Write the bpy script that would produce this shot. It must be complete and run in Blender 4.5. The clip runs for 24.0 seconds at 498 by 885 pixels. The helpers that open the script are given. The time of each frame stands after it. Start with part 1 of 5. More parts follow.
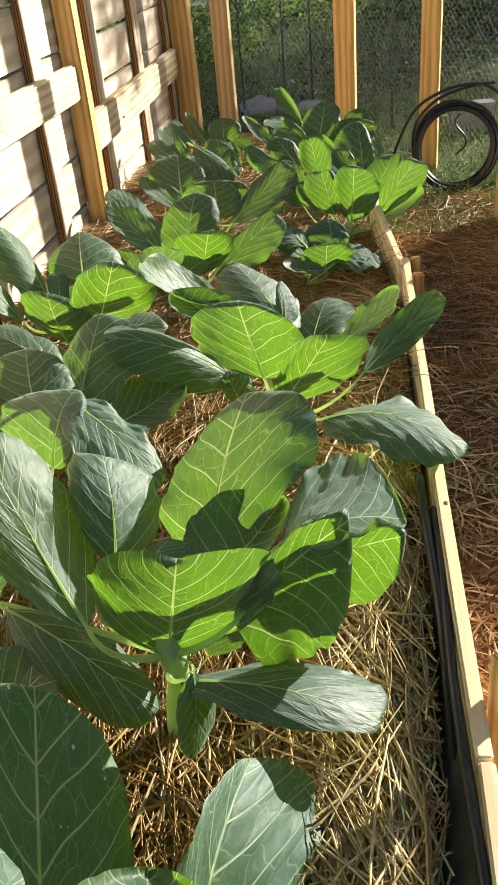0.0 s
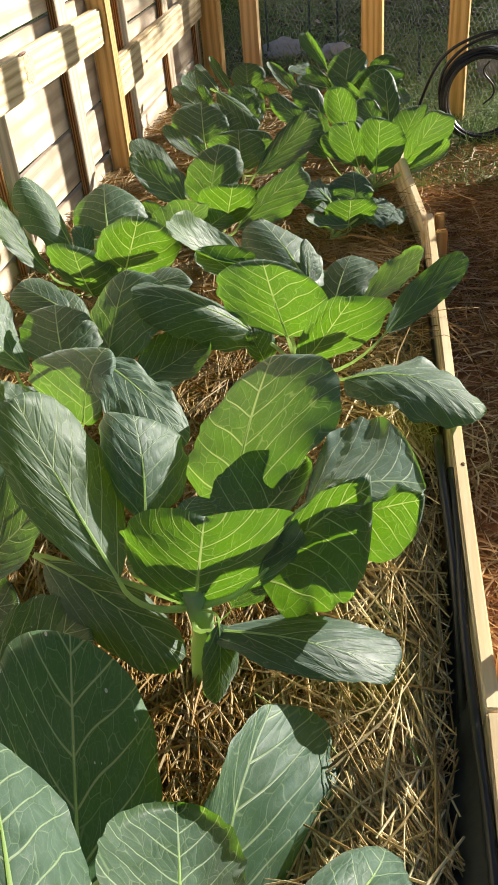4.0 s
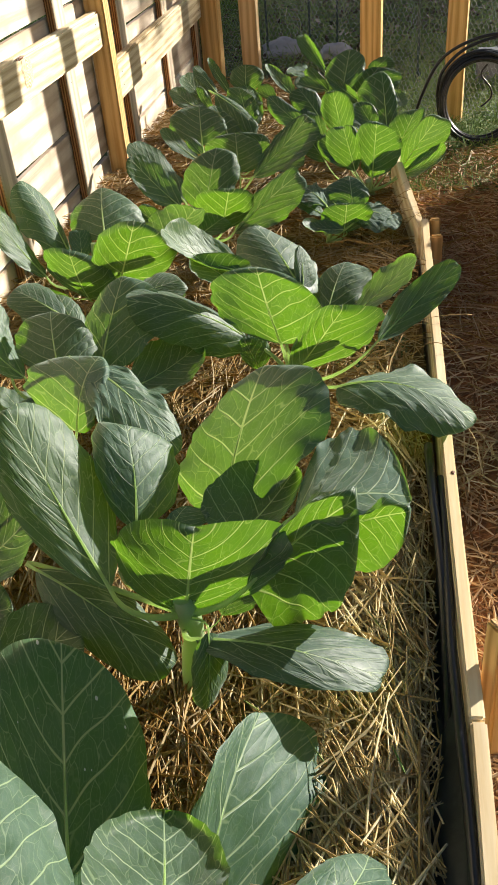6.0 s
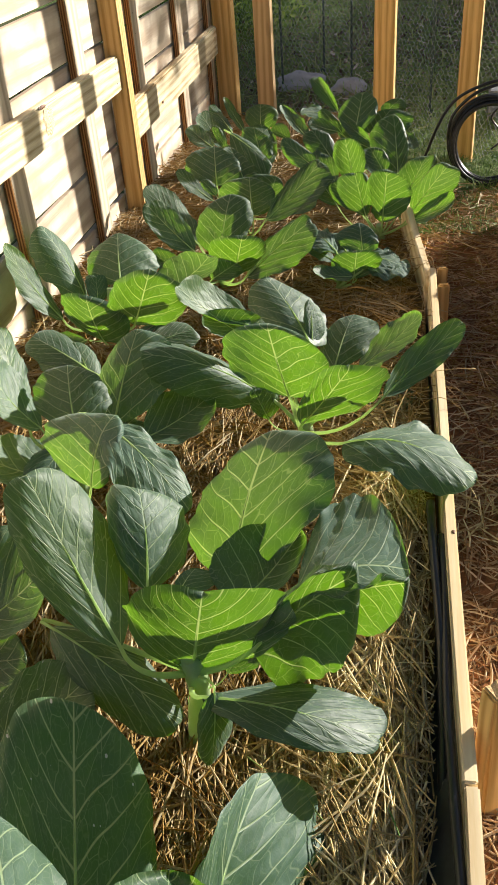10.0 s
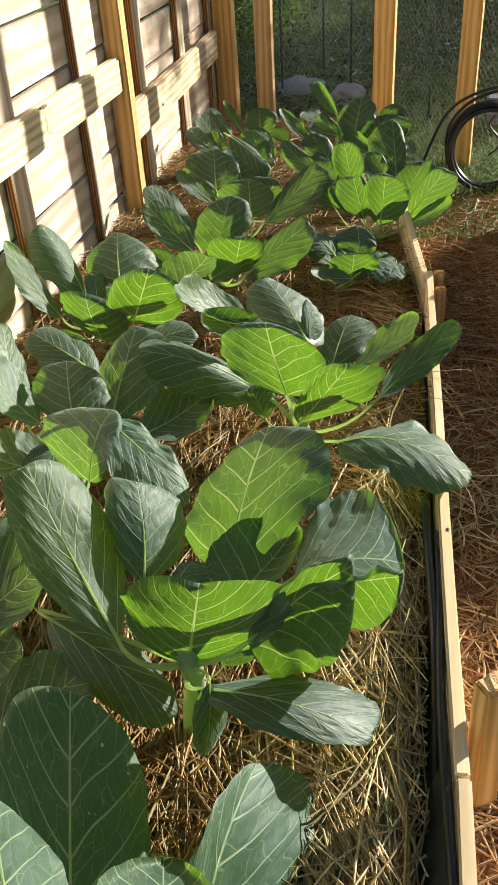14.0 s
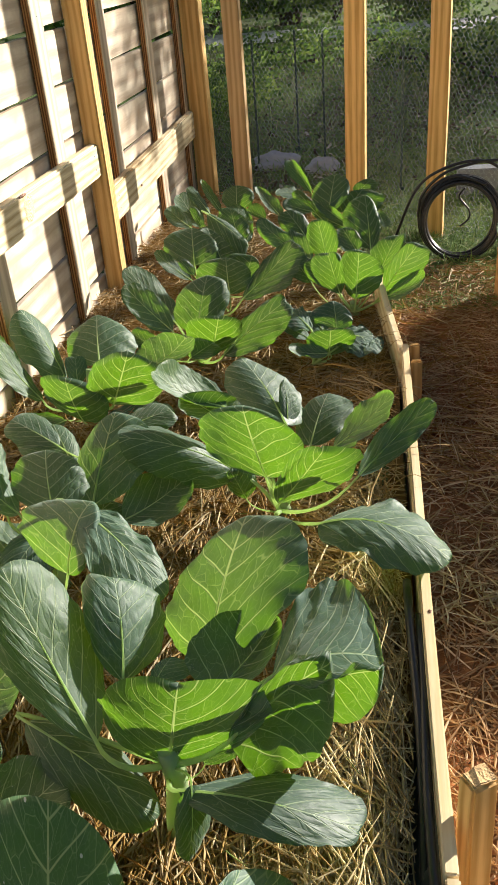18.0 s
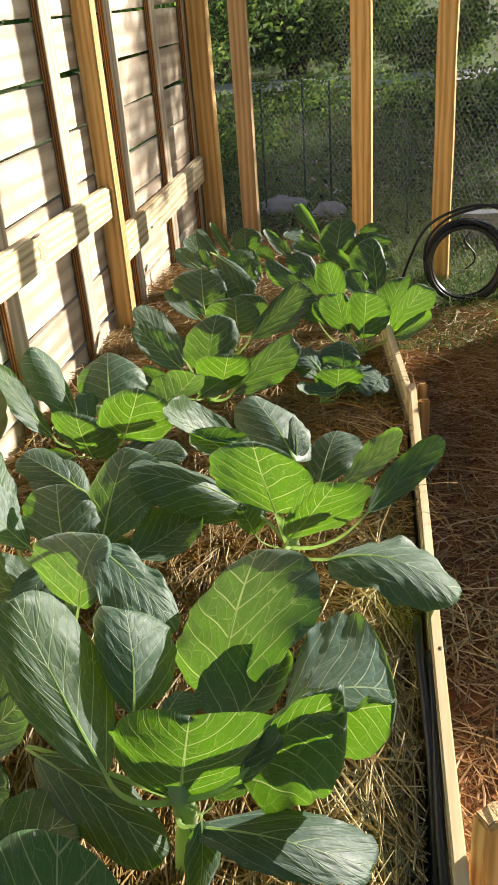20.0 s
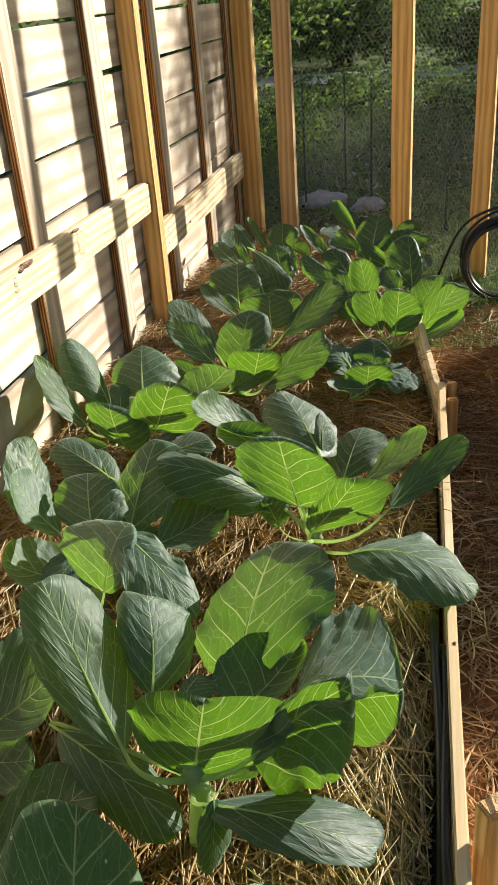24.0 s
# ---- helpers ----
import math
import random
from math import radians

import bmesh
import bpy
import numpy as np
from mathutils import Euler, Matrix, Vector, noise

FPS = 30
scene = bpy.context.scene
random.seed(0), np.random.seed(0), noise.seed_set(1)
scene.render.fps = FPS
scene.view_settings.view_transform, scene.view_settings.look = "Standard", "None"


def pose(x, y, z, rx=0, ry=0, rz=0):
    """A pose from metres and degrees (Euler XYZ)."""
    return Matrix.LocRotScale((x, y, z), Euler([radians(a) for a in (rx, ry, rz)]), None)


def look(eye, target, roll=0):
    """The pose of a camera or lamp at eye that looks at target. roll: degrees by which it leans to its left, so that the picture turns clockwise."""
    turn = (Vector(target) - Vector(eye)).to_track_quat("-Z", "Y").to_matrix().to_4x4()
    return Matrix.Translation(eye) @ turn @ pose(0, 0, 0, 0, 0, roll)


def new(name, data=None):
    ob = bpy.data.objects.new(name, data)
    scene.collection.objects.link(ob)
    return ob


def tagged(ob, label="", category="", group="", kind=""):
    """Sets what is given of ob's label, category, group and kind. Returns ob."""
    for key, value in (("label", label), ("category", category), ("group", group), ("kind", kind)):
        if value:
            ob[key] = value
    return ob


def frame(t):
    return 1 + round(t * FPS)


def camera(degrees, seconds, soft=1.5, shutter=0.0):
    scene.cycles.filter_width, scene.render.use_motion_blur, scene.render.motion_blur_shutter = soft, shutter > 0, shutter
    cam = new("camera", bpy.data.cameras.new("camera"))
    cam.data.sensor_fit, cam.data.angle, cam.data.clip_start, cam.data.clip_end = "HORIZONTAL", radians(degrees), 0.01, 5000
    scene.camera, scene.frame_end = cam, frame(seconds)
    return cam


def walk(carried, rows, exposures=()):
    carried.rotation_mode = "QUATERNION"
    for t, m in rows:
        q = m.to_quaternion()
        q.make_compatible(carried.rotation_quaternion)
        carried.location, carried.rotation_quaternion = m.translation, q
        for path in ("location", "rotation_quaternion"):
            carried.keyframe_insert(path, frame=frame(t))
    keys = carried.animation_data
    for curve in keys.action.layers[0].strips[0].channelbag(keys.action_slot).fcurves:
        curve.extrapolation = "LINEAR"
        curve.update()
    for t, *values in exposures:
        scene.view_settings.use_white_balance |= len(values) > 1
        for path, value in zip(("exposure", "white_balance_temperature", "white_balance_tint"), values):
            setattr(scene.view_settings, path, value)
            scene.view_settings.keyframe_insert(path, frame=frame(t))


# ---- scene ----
cam = camera(32.7, 24.0, soft=1.1)
PATH = [
    (0, (0.031, -0.273, 0.944), (-0.276, 1.394, -0.117), -5.7),
    (0.5, (0.012, -0.286, 0.952), (-0.293, 1.377, -0.117), -5.5),
    (1, (0.012, -0.299, 0.955), (-0.294, 1.364, -0.114), -5.5),
    (1.5, (0.014, -0.3, 0.952), (-0.3, 1.352, -0.131), -5.6),
    (2, (0.02, -0.302, 0.957), (-0.32, 1.323, -0.158), -6.0),
    (2.5, (0.025, -0.3, 0.96), (-0.317, 1.323, -0.158), -6.1),
    (4.5, (0.023, -0.294, 0.995), (-0.316, 1.29, -0.178), -5.5),
    (5, (0.029, -0.294, 1.005), (-0.31, 1.29, -0.168), -5.6),
    (5.5, (0.036, -0.296, 1.008), (-0.304, 1.29, -0.162), -5.5),
    (6, (0.038, -0.293, 1.006), (-0.302, 1.291, -0.166), -5.4),
    (6.5, (0.035, -0.286, 1.023), (-0.328, 1.279, -0.169), -5.3),
    (7, (0.035, -0.275, 1.035), (-0.368, 1.26, -0.182), -5.9),
    (7.5, (0.035, -0.285, 1.048), (-0.332, 1.264, -0.164), -4.0),
    (8, (0.048, -0.284, 1.059), (-0.247, 1.302, -0.123), -2.4),
    (8.5, (0.062, -0.28, 1.06), (-0.209, 1.322, -0.106), -3.0),
    (9, (0.063, -0.284, 1.077), (-0.188, 1.334, -0.072), -3.2),
    (9.5, (0.052, -0.287, 1.09), (-0.25, 1.33, -0.049), -4.5),
    (10, (0.046, -0.292, 1.091), (-0.317, 1.308, -0.052), -4.8),
    (10.5, (0.064, -0.286, 1.079), (-0.298, 1.302, -0.081), -5.1),
    (12.5, (0.06, -0.3, 1.087), (-0.302, 1.292, -0.068), -4.8),
    (13, (0.038, -0.313, 1.089), (-0.314, 1.295, -0.047), -4.0),
    (13.5, (0.04, -0.312, 1.086), (-0.314, 1.298, -0.048), -4.0),
    (14, (0.045, -0.31, 1.086), (-0.307, 1.299, -0.048), -3.9),
    (14.5, (0.044, -0.31, 1.087), (-0.31, 1.299, -0.048), -4.0),
    (15, (0.057, -0.299, 1.09), (-0.3, 1.31, -0.043), -4.1),
    (15.5, (0.069, -0.285, 1.101), (-0.327, 1.319, -0.026), -6.6),
    (16, (0.06, -0.291, 1.11), (-0.331, 1.325, -0.003), -6.4),
    (16.5, (0.063, -0.283, 1.112), (-0.308, 1.353, 0.022), -6.0),
    (17, (0.055, -0.287, 1.118), (-0.282, 1.385, 0.073), -5.0),
    (17.5, (0.056, -0.286, 1.117), (-0.281, 1.396, 0.089), -4.9),
    (18, (0.064, -0.287, 1.126), (-0.269, 1.402, 0.107), -4.9),
    (18.5, (0.069, -0.302, 1.136), (-0.235, 1.417, 0.159), -4.5),
    (20.5, (0.051, -0.304, 1.121), (-0.299, 1.431, 0.188), -4.5),
    (21, (0.062, -0.303, 1.139), (-0.279, 1.427, 0.194), -4.4),
    (21.5, (0.071, -0.287, 1.113), (-0.278, 1.447, 0.181), -4.7),
    (22, (0.07, -0.282, 1.112), (-0.276, 1.452, 0.177), -4.5),
    (22.5, (0.076, -0.285, 1.112), (-0.278, 1.441, 0.164), -4.8),
    (23, (0.081, -0.304, 1.137), (-0.269, 1.416, 0.179), -4.6),
    (23.5, (0.078, -0.308, 1.131), (-0.281, 1.409, 0.171), -4.6),
    (24, (0.085, -0.333, 1.144), (-0.345, 1.377, 0.201), -4.5),
]
EXPOSURES = ((0, 1.45), (2, 1.27), (4.5, 1.16), (7, 1.17), (8, 1.25), (9, 1.45), (9.4, 1.33), (10, 1.15), (14, 1.16), (17, 1.25), (21, 1.11), (24, 0.98))
walk(cam, [(t, look(eye, target, roll)) for t, eye, target, roll in PATH], exposures=EXPOSURES)

# ---- light ----
SUN_FROM = Vector((0.682 * math.cos(radians(18.5)), 0.731 * math.cos(radians(18.5)), math.sin(radians(18.5)))).normalized()
world = bpy.data.worlds.new("world")
scene.world = world
world.use_nodes = True
wn = world.node_tree.nodes
sky = wn.new("ShaderNodeTexSky")
sky.sky_type = "NISHITA"
sky.sun_disc = False
sky.sun_elevation = math.asin(SUN_FROM.z)
sky.sun_rotation = math.atan2(SUN_FROM.x, SUN_FROM.y)
world.node_tree.links.new(sky.outputs[0], wn["Background"].inputs[0])
wn["Background"].inputs[1].default_value = 0.043
sun_data = bpy.data.lights.new("sun", "SUN")
sun_data.energy, sun_data.angle, sun_data.color = 5.0, radians(0.6), (1.0, 0.945, 0.85)
sun = new("sun", sun_data)
sun.matrix_world = look(SUN_FROM * 20, (0, 0, 0))


# ---- materials ----
def rgb(c):
    return (*c, 1.0)


class Mat:
    """A node material with a few short cuts."""

    def __init__(self, name, rough=0.7, spec=0.3):
        self.m = bpy.data.materials.new(name)
        self.m.use_nodes = True
        self.t = self.m.node_tree
        self.p = self.t.nodes["Principled BSDF"]
        self.p.inputs["Roughness"].default_value = rough
        self.p.inputs["Specular IOR Level"].default_value = spec

    def n(self, kind, **props):
        node = self.t.nodes.new(kind)
        for k, v in props.items():
            if k == "operation":
                node.operation = v
            elif k == "wave_type":
                node.wave_type = v
            elif k == "bands_direction":
                node.bands_direction = v
            elif k == "feature":
                node.feature = v
            elif k == "use_clamp":
                node.use_clamp = v
            elif k == "attribute_name":
                node.attribute_name = v
        return node

    def link(self, a, b):
        self.t.links.new(a, b)

    def math(self, op, a, b=0.0, clamp=False):
        node = self.n("ShaderNodeMath", operation=op, use_clamp=clamp)
        for i, v in enumerate((a, b)):
            if isinstance(v, (int, float)):
                node.inputs[i].default_value = v
            else:
                self.link(v, node.inputs[i])
        return node.outputs[0]

    def mix(self, fac, a, b):
        node = self.t.nodes.new("ShaderNodeMix")
        node.data_type = "RGBA"
        if isinstance(fac, (int, float)):
            node.inputs[0].default_value = fac
        else:
            self.link(fac, node.inputs[0])
        for i, v in ((6, a), (7, b)):
            if isinstance(v, tuple):
                node.inputs[i].default_value = rgb(v)
            else:
                self.link(v, node.inputs[i])
        return node.outputs[2]

    def coords(self, scale=(1, 1, 1), kind="Object"):
        tc = self.n("ShaderNodeTexCoord")
        mp = self.n("ShaderNodeMapping")
        mp.inputs["Scale"].default_value = scale
        self.link(tc.outputs[kind], mp.inputs[0])
        return mp.outputs[0]

    def noise(self, vec, scale, detail=4, rough=0.55, distortion=0.0):
        node = self.n("ShaderNodeTexNoise")
        node.inputs["Scale"].default_value = scale
        node.inputs["Detail"].default_value = detail
        node.inputs["Roughness"].default_value = rough
        node.inputs["Distortion"].default_value = distortion
        self.link(vec, node.inputs["Vector"])
        return node.outputs["Fac"]

    def ramp(self, fac, *stops):
        node = self.n("ShaderNodeValToRGB")
        els = node.color_ramp.elements
        while len(els) < len(stops):
            els.new(0.5)
        for e, (pos, col) in zip(els, stops):
            e.position = pos
            e.color = rgb(col if isinstance(col, tuple) else (col, col, col))
        self.link(fac, node.inputs[0])
        return node.outputs[0]

    def rand(self, island=False):
        if island:
            return self.n("ShaderNodeNewGeometry").outputs["Random Per Island"]
        return self.n("ShaderNodeObjectInfo").outputs["Random"]

    def bump(self, height, strength=0.3, dist=0.002):
        node = self.n("ShaderNodeBump")
        node.inputs["Strength"].default_value = strength
        node.inputs["Distance"].default_value = dist
        self.link(height, node.inputs["Height"])
        self.link(node.outputs[0], self.p.inputs["Normal"])
        return node.outputs[0]

    def color(self, c):
        if isinstance(c, tuple):
            self.p.inputs["Base Color"].default_value = rgb(c)
        else:
            self.link(c, self.p.inputs["Base Color"])


def wood(name, dark, light, stain=None, axis=2, rough=0.65, grain=1.0, bands=0.42, knotty=0.6, wavy=9.0):
    """Sawn timber with the grain along one axis of the piece."""
    m = Mat(name, rough, 0.25)
    sc = [30.0, 30.0, 30.0]
    sc[axis] = 1.6
    off = m.n("ShaderNodeVectorMath", operation="ADD")
    m.link(m.coords(tuple(sc)), off.inputs[0])
    comb = m.n("ShaderNodeCombineXYZ")
    r = m.rand()
    for i in range(3):
        m.link(m.math("MULTIPLY", r, 17.0 + 9 * i), comb.inputs[i])
    m.link(comb.outputs[0], off.inputs[1])
    v = off.outputs[0]
    rings = m.n("ShaderNodeTexWave", wave_type="RINGS")
    rings.rings_direction = "XYZ"[axis]
    rings.inputs["Scale"].default_value = 0.30 * grain
    rings.inputs["Distortion"].default_value = wavy
    rings.inputs["Detail"].default_value = 3
    rings.inputs["Detail Scale"].default_value = 0.7
    m.link(v, rings.inputs["Vector"])
    fine = m.noise(v, 4.0, 5, 0.6)
    f = m.math("ADD", m.math("MULTIPLY", rings.outputs["Fac"], bands), m.math("MULTIPLY", fine, 1.0 - bands))
    col = m.ramp(f, (0.28, dark), (0.66, light))
    big = m.noise(m.coords((1, 1, 1)), 6.0, 4)
    if stain:
        col = m.mix(m.ramp(big, (0.42, 0.0), (0.68, 0.85)), col, stain)
    tone = m.math("ADD", m.math("MULTIPLY", m.rand(), 0.3), 0.85)
    hsv = m.n("ShaderNodeHueSaturation")
    m.link(col, hsv.inputs["Color"])
    m.link(tone, hsv.inputs["Value"])
    knots = m.n("ShaderNodeTexVoronoi")
    kv = m.coords(tuple(2.2 if i == axis else 9.0 for i in range(3)))
    m.link(kv, knots.inputs["Vector"])
    knots.inputs["Scale"].default_value = 1.0
    kn = m.ramp(knots.outputs["Distance"], (0.05, 1.0), (0.11, 0.0))
    m.color(m.mix(m.math("MULTIPLY", kn, knotty), hsv.outputs[0], tuple(c * 0.35 for c in dark)))
    m.bump(f, 0.25, 0.0008)
    return m.m


FRESH_V = wood("fresh_pine_upright", (0.55, 0.30, 0.09), (0.80, 0.52, 0.21), axis=2, bands=0.34, grain=2.2, knotty=0.12, wavy=8.0)
TAN_V = wood("tan_pine_upright", (0.46, 0.29, 0.13), (0.64, 0.45, 0.25), axis=2, grain=1.5, knotty=0.25)
FRESH_Y = wood("fresh_pine_lengthwise", (0.66, 0.50, 0.28), (0.86, 0.74, 0.52), axis=1)
PLANTER = wood("orange_brown_board", (0.50, 0.26, 0.095), (0.60, 0.34, 0.135), axis=1, bands=0.12, knotty=0.25)
FRESH_X = wood("fresh_pine_crosswise", (0.50, 0.30, 0.13), (0.66, 0.45, 0.23), axis=0)
RAIL = wood("pale_pine_rail", (0.48, 0.34, 0.17), (0.84, 0.72, 0.50), axis=1, grain=1.4, bands=0.26, knotty=0.3, wavy=9.0)
GREYED = wood("weathered_plank", (0.56, 0.43, 0.31), (0.90, 0.78, 0.62), stain=(0.54, 0.41, 0.29), axis=1, rough=0.8, grain=0.6)
GREY_V = wood("weathered_batten", (0.46, 0.36, 0.26), (0.70, 0.58, 0.43), axis=2, rough=0.8)


def plywood():
    m = Mat("layered_ply_edge", 0.75, 0.2)
    sep = m.n("ShaderNodeSeparateXYZ")
    m.link(m.coords((1, 1, 1)), sep.inputs[0])
    w = m.math("SINE", m.math("MULTIPLY", sep.outputs[0], 800.0))
    n = m.noise(m.coords((40, 40, 4)), 3.0)
    f = m.math("ADD", m.math("MULTIPLY", w, 0.3), n)
    m.color(m.ramp(f, (0.3, (0.16, 0.06, 0.02)), (0.75, (0.50, 0.27, 0.11))))
    m.bump(f, 0.4, 0.001)
    return m.m


PLY = plywood()


def leaf_material(name, top, glow, wax, holes=0):
    """Waxy collard blade: dark green under an uneven bloom, puckered between a fine net of veins, letting sun through."""
    m = Mat(name, 0.56, 0.6)
    m.p.inputs["Sheen Weight"].default_value = 0.30
    m.p.inputs["Sheen Roughness"].default_value = 0.35
    m.p.inputs["Sheen Tint"].default_value = rgb((0.86, 0.95, 0.90))
    uv = m.n("ShaderNodeUVMap")
    uv.uv_map = "UVMap"
    count = m.n("ShaderNodeUVMap")
    count.uv_map = "VeinMap"
    along = m.n("ShaderNodeSeparateXYZ")
    m.link(uv.outputs[0], along.inputs[0])
    av = m.math("ABSOLUTE", m.math("SUBTRACT", along.outputs[1], 0.5))
    sep = m.n("ShaderNodeSeparateXYZ")
    m.link(count.outputs[0], sep.inputs[0])
    # the midrib, then the side veins, which lie on whole numbers and thin out towards the margin
    rib = m.math("MULTIPLY", m.math("SUBTRACT", 1.0, m.math("DIVIDE", av, m.math("SUBTRACT", 0.019, m.math("MULTIPLY", along.outputs[0], 0.013))), clamp=True), 2.0, clamp=True)
    near = m.math("ABSOLUTE", m.math("SUBTRACT", m.math("FRACT", m.math("ADD", sep.outputs[0], 0.5)), 0.5))
    wide = m.math("SUBTRACT", 0.052, m.math("MULTIPLY", m.math("ABSOLUTE", sep.outputs[1]), 0.030))
    side = m.math("MULTIPLY", m.math("SUBTRACT", 1.0, m.math("DIVIDE", near, wide), clamp=True), 1.9, clamp=True)
    # branches that net the fields between them, and the finest net
    cell = m.n("ShaderNodeCombineXYZ")
    warp = m.math("MULTIPLY", m.math("SUBTRACT", m.noise(count.outputs[0], 1.1, 1), 0.5), 1.1)
    bent = m.math("MULTIPLY", m.math("SUBTRACT", m.noise(count.outputs[0], 1.7, 1), 0.5), 0.5)
    m.link(m.math("ADD", m.math("ADD", m.math("MULTIPLY", sep.outputs[0], 1.35), warp), bent), cell.inputs[0])
    m.link(m.math("ADD", m.math("SUBTRACT", m.math("MULTIPLY", sep.outputs[1], 5.2), warp), bent), cell.inputs[1])
    m.link(m.math("MULTIPLY", m.rand(), 40.0), cell.inputs[2])
    nets = []
    for scale, width in ((1.0, 0.022), (3.1, 0.05)):
        vor = m.n("ShaderNodeTexVoronoi", feature="DISTANCE_TO_EDGE")
        vor.inputs["Scale"].default_value = scale
        m.link(cell.outputs[0], vor.inputs["Vector"])
        nets.append((m.math("MULTIPLY", m.math("SUBTRACT", 1.0, m.math("DIVIDE", vor.outputs["Distance"], width), clamp=True), 1.5, clamp=True), vor.outputs["Distance"]))
    fine = m.math("MAXIMUM", m.math("MULTIPLY", nets[0][0], 0.40), m.math("MULTIPLY", nets[1][0], 0.12))
    veins = m.math("MAXIMUM", m.math("MAXIMUM", rib, m.math("MULTIPLY", side, 0.92)), fine)
    bloom = m.math("ADD", m.math("MULTIPLY", m.noise(m.coords((1, 1, 1)), 13.0, 3, 0.6), 0.7), m.math("MULTIPLY", m.noise(m.coords((1, 1, 1)), 90.0, 4, 0.7), 0.3))
    blue = m.mix(m.ramp(bloom, (0.36, 0.0), (0.66, 1.0)), top, wax)
    hsv = m.n("ShaderNodeHueSaturation")
    m.link(blue, hsv.inputs["Color"])
    m.link(m.math("ADD", m.math("MULTIPLY", m.rand(), 0.45), 0.8), hsv.inputs["Value"])
    m.link(m.math("ADD", m.math("MULTIPLY", m.math("FRACT", m.math("MULTIPLY", m.rand(), 7.3)), 0.05), 0.475), hsv.inputs["Hue"])
    m.color(m.mix(m.math("MULTIPLY", veins, 0.66), hsv.outputs[0], (0.32, 0.43, 0.24)))
    m.link(m.ramp(bloom, (0.35, 0.50), (0.68, 0.64)), m.p.inputs["Roughness"])
    puck = m.noise(m.coords((1, 1, 1)), 120.0, 4, 0.6)
    flank = m.math("SUBTRACT", 1.0, m.math("MULTIPLY", nets[0][1], 2.2), clamp=True)
    dome = m.math("SUBTRACT", 1.0, m.math("MULTIPLY", flank, flank))
    height = m.math("ADD", m.math("MULTIPLY", puck, 0.30), m.math("ADD", m.math("MULTIPLY", dome, 0.38), m.math("MULTIPLY", m.math("MAXIMUM", rib, side), -0.35)))
    nrm = m.bump(height, 0.60, 0.0022)
    tr = m.n("ShaderNodeBsdfTranslucent")
    glow_var = m.mix(m.ramp(bloom, (0.35, 0.0), (0.7, 1.0)), glow, tuple(c * 0.72 for c in glow))
    m.link(m.mix(m.math("MULTIPLY", veins, 0.75), glow_var, (0.78, 0.92, 0.30)), tr.inputs[0])
    m.link(nrm, tr.inputs["Normal"])
    mx = m.n("ShaderNodeMixShader")
    mx.inputs[0].default_value = 0.30
    m.link(m.p.outputs[0], mx.inputs[1])
    m.link(tr.outputs[0], mx.inputs[2])
    last = mx.outputs[0]
    if holes:
        spot = m.n("ShaderNodeTexVoronoi")
        spot.inputs["Scale"].default_value = 15.0
        m.link(uv.outputs[0], spot.inputs["Vector"])
        hit = m.math("LESS_THAN", spot.outputs["Distance"], m.math("MULTIPLY", m.math("SUBTRACT", m.noise(uv.outputs[0], 9.0, 1), 0.42, clamp=True), 0.55))
        pale = m.n("ShaderNodeBsdfDiffuse")
        pale.inputs[0].default_value = rgb((0.50, 0.54, 0.42))
        m2 = m.n("ShaderNodeMixShader")
        m.link(hit, m2.inputs[0])
        m.link(last, m2.inputs[1])
        m.link(pale.outputs[0], m2.inputs[2])
        last = m2.outputs[0]
    m.link(last, m.t.nodes["Material Output"].inputs[0])
    return m.m


LEAF = leaf_material("collard_leaf", (0.018, 0.052, 0.026), (0.20, 0.45, 0.008), (0.062, 0.116, 0.082))
LEAF_HOLES = leaf_material("nibbled_collard_leaf", (0.030, 0.078, 0.022), (0.13, 0.33, 0.010), (0.068, 0.125, 0.050), holes=1)


def stem_material(name, a, b, glow, thin):
    m = Mat(name, 0.45, 0.4)
    n = m.noise(m.coords((1, 1, 0.3)), 30.0)
    m.color(m.ramp(n, (0.3, a), (0.7, b)))
    m.bump(n, 0.3)
    tr = m.n("ShaderNodeBsdfTranslucent")
    tr.inputs[0].default_value = rgb(glow)
    mx = m.n("ShaderNodeMixShader")
    mx.inputs[0].default_value = thin
    m.link(m.p.outputs[0], mx.inputs[1])
    m.link(tr.outputs[0], mx.inputs[2])
    m.link(mx.outputs[0], m.t.nodes["Material Output"].inputs[0])
    return m.m


MIDRIB = stem_material("pale_leaf_midrib", (0.30, 0.42, 0.20), (0.42, 0.53, 0.30), (0.74, 0.90, 0.42), 0.62)
STEM = stem_material("pale_green_stem", (0.30, 0.41, 0.19), (0.46, 0.56, 0.33), (0.42, 0.62, 0.12), 0.35)


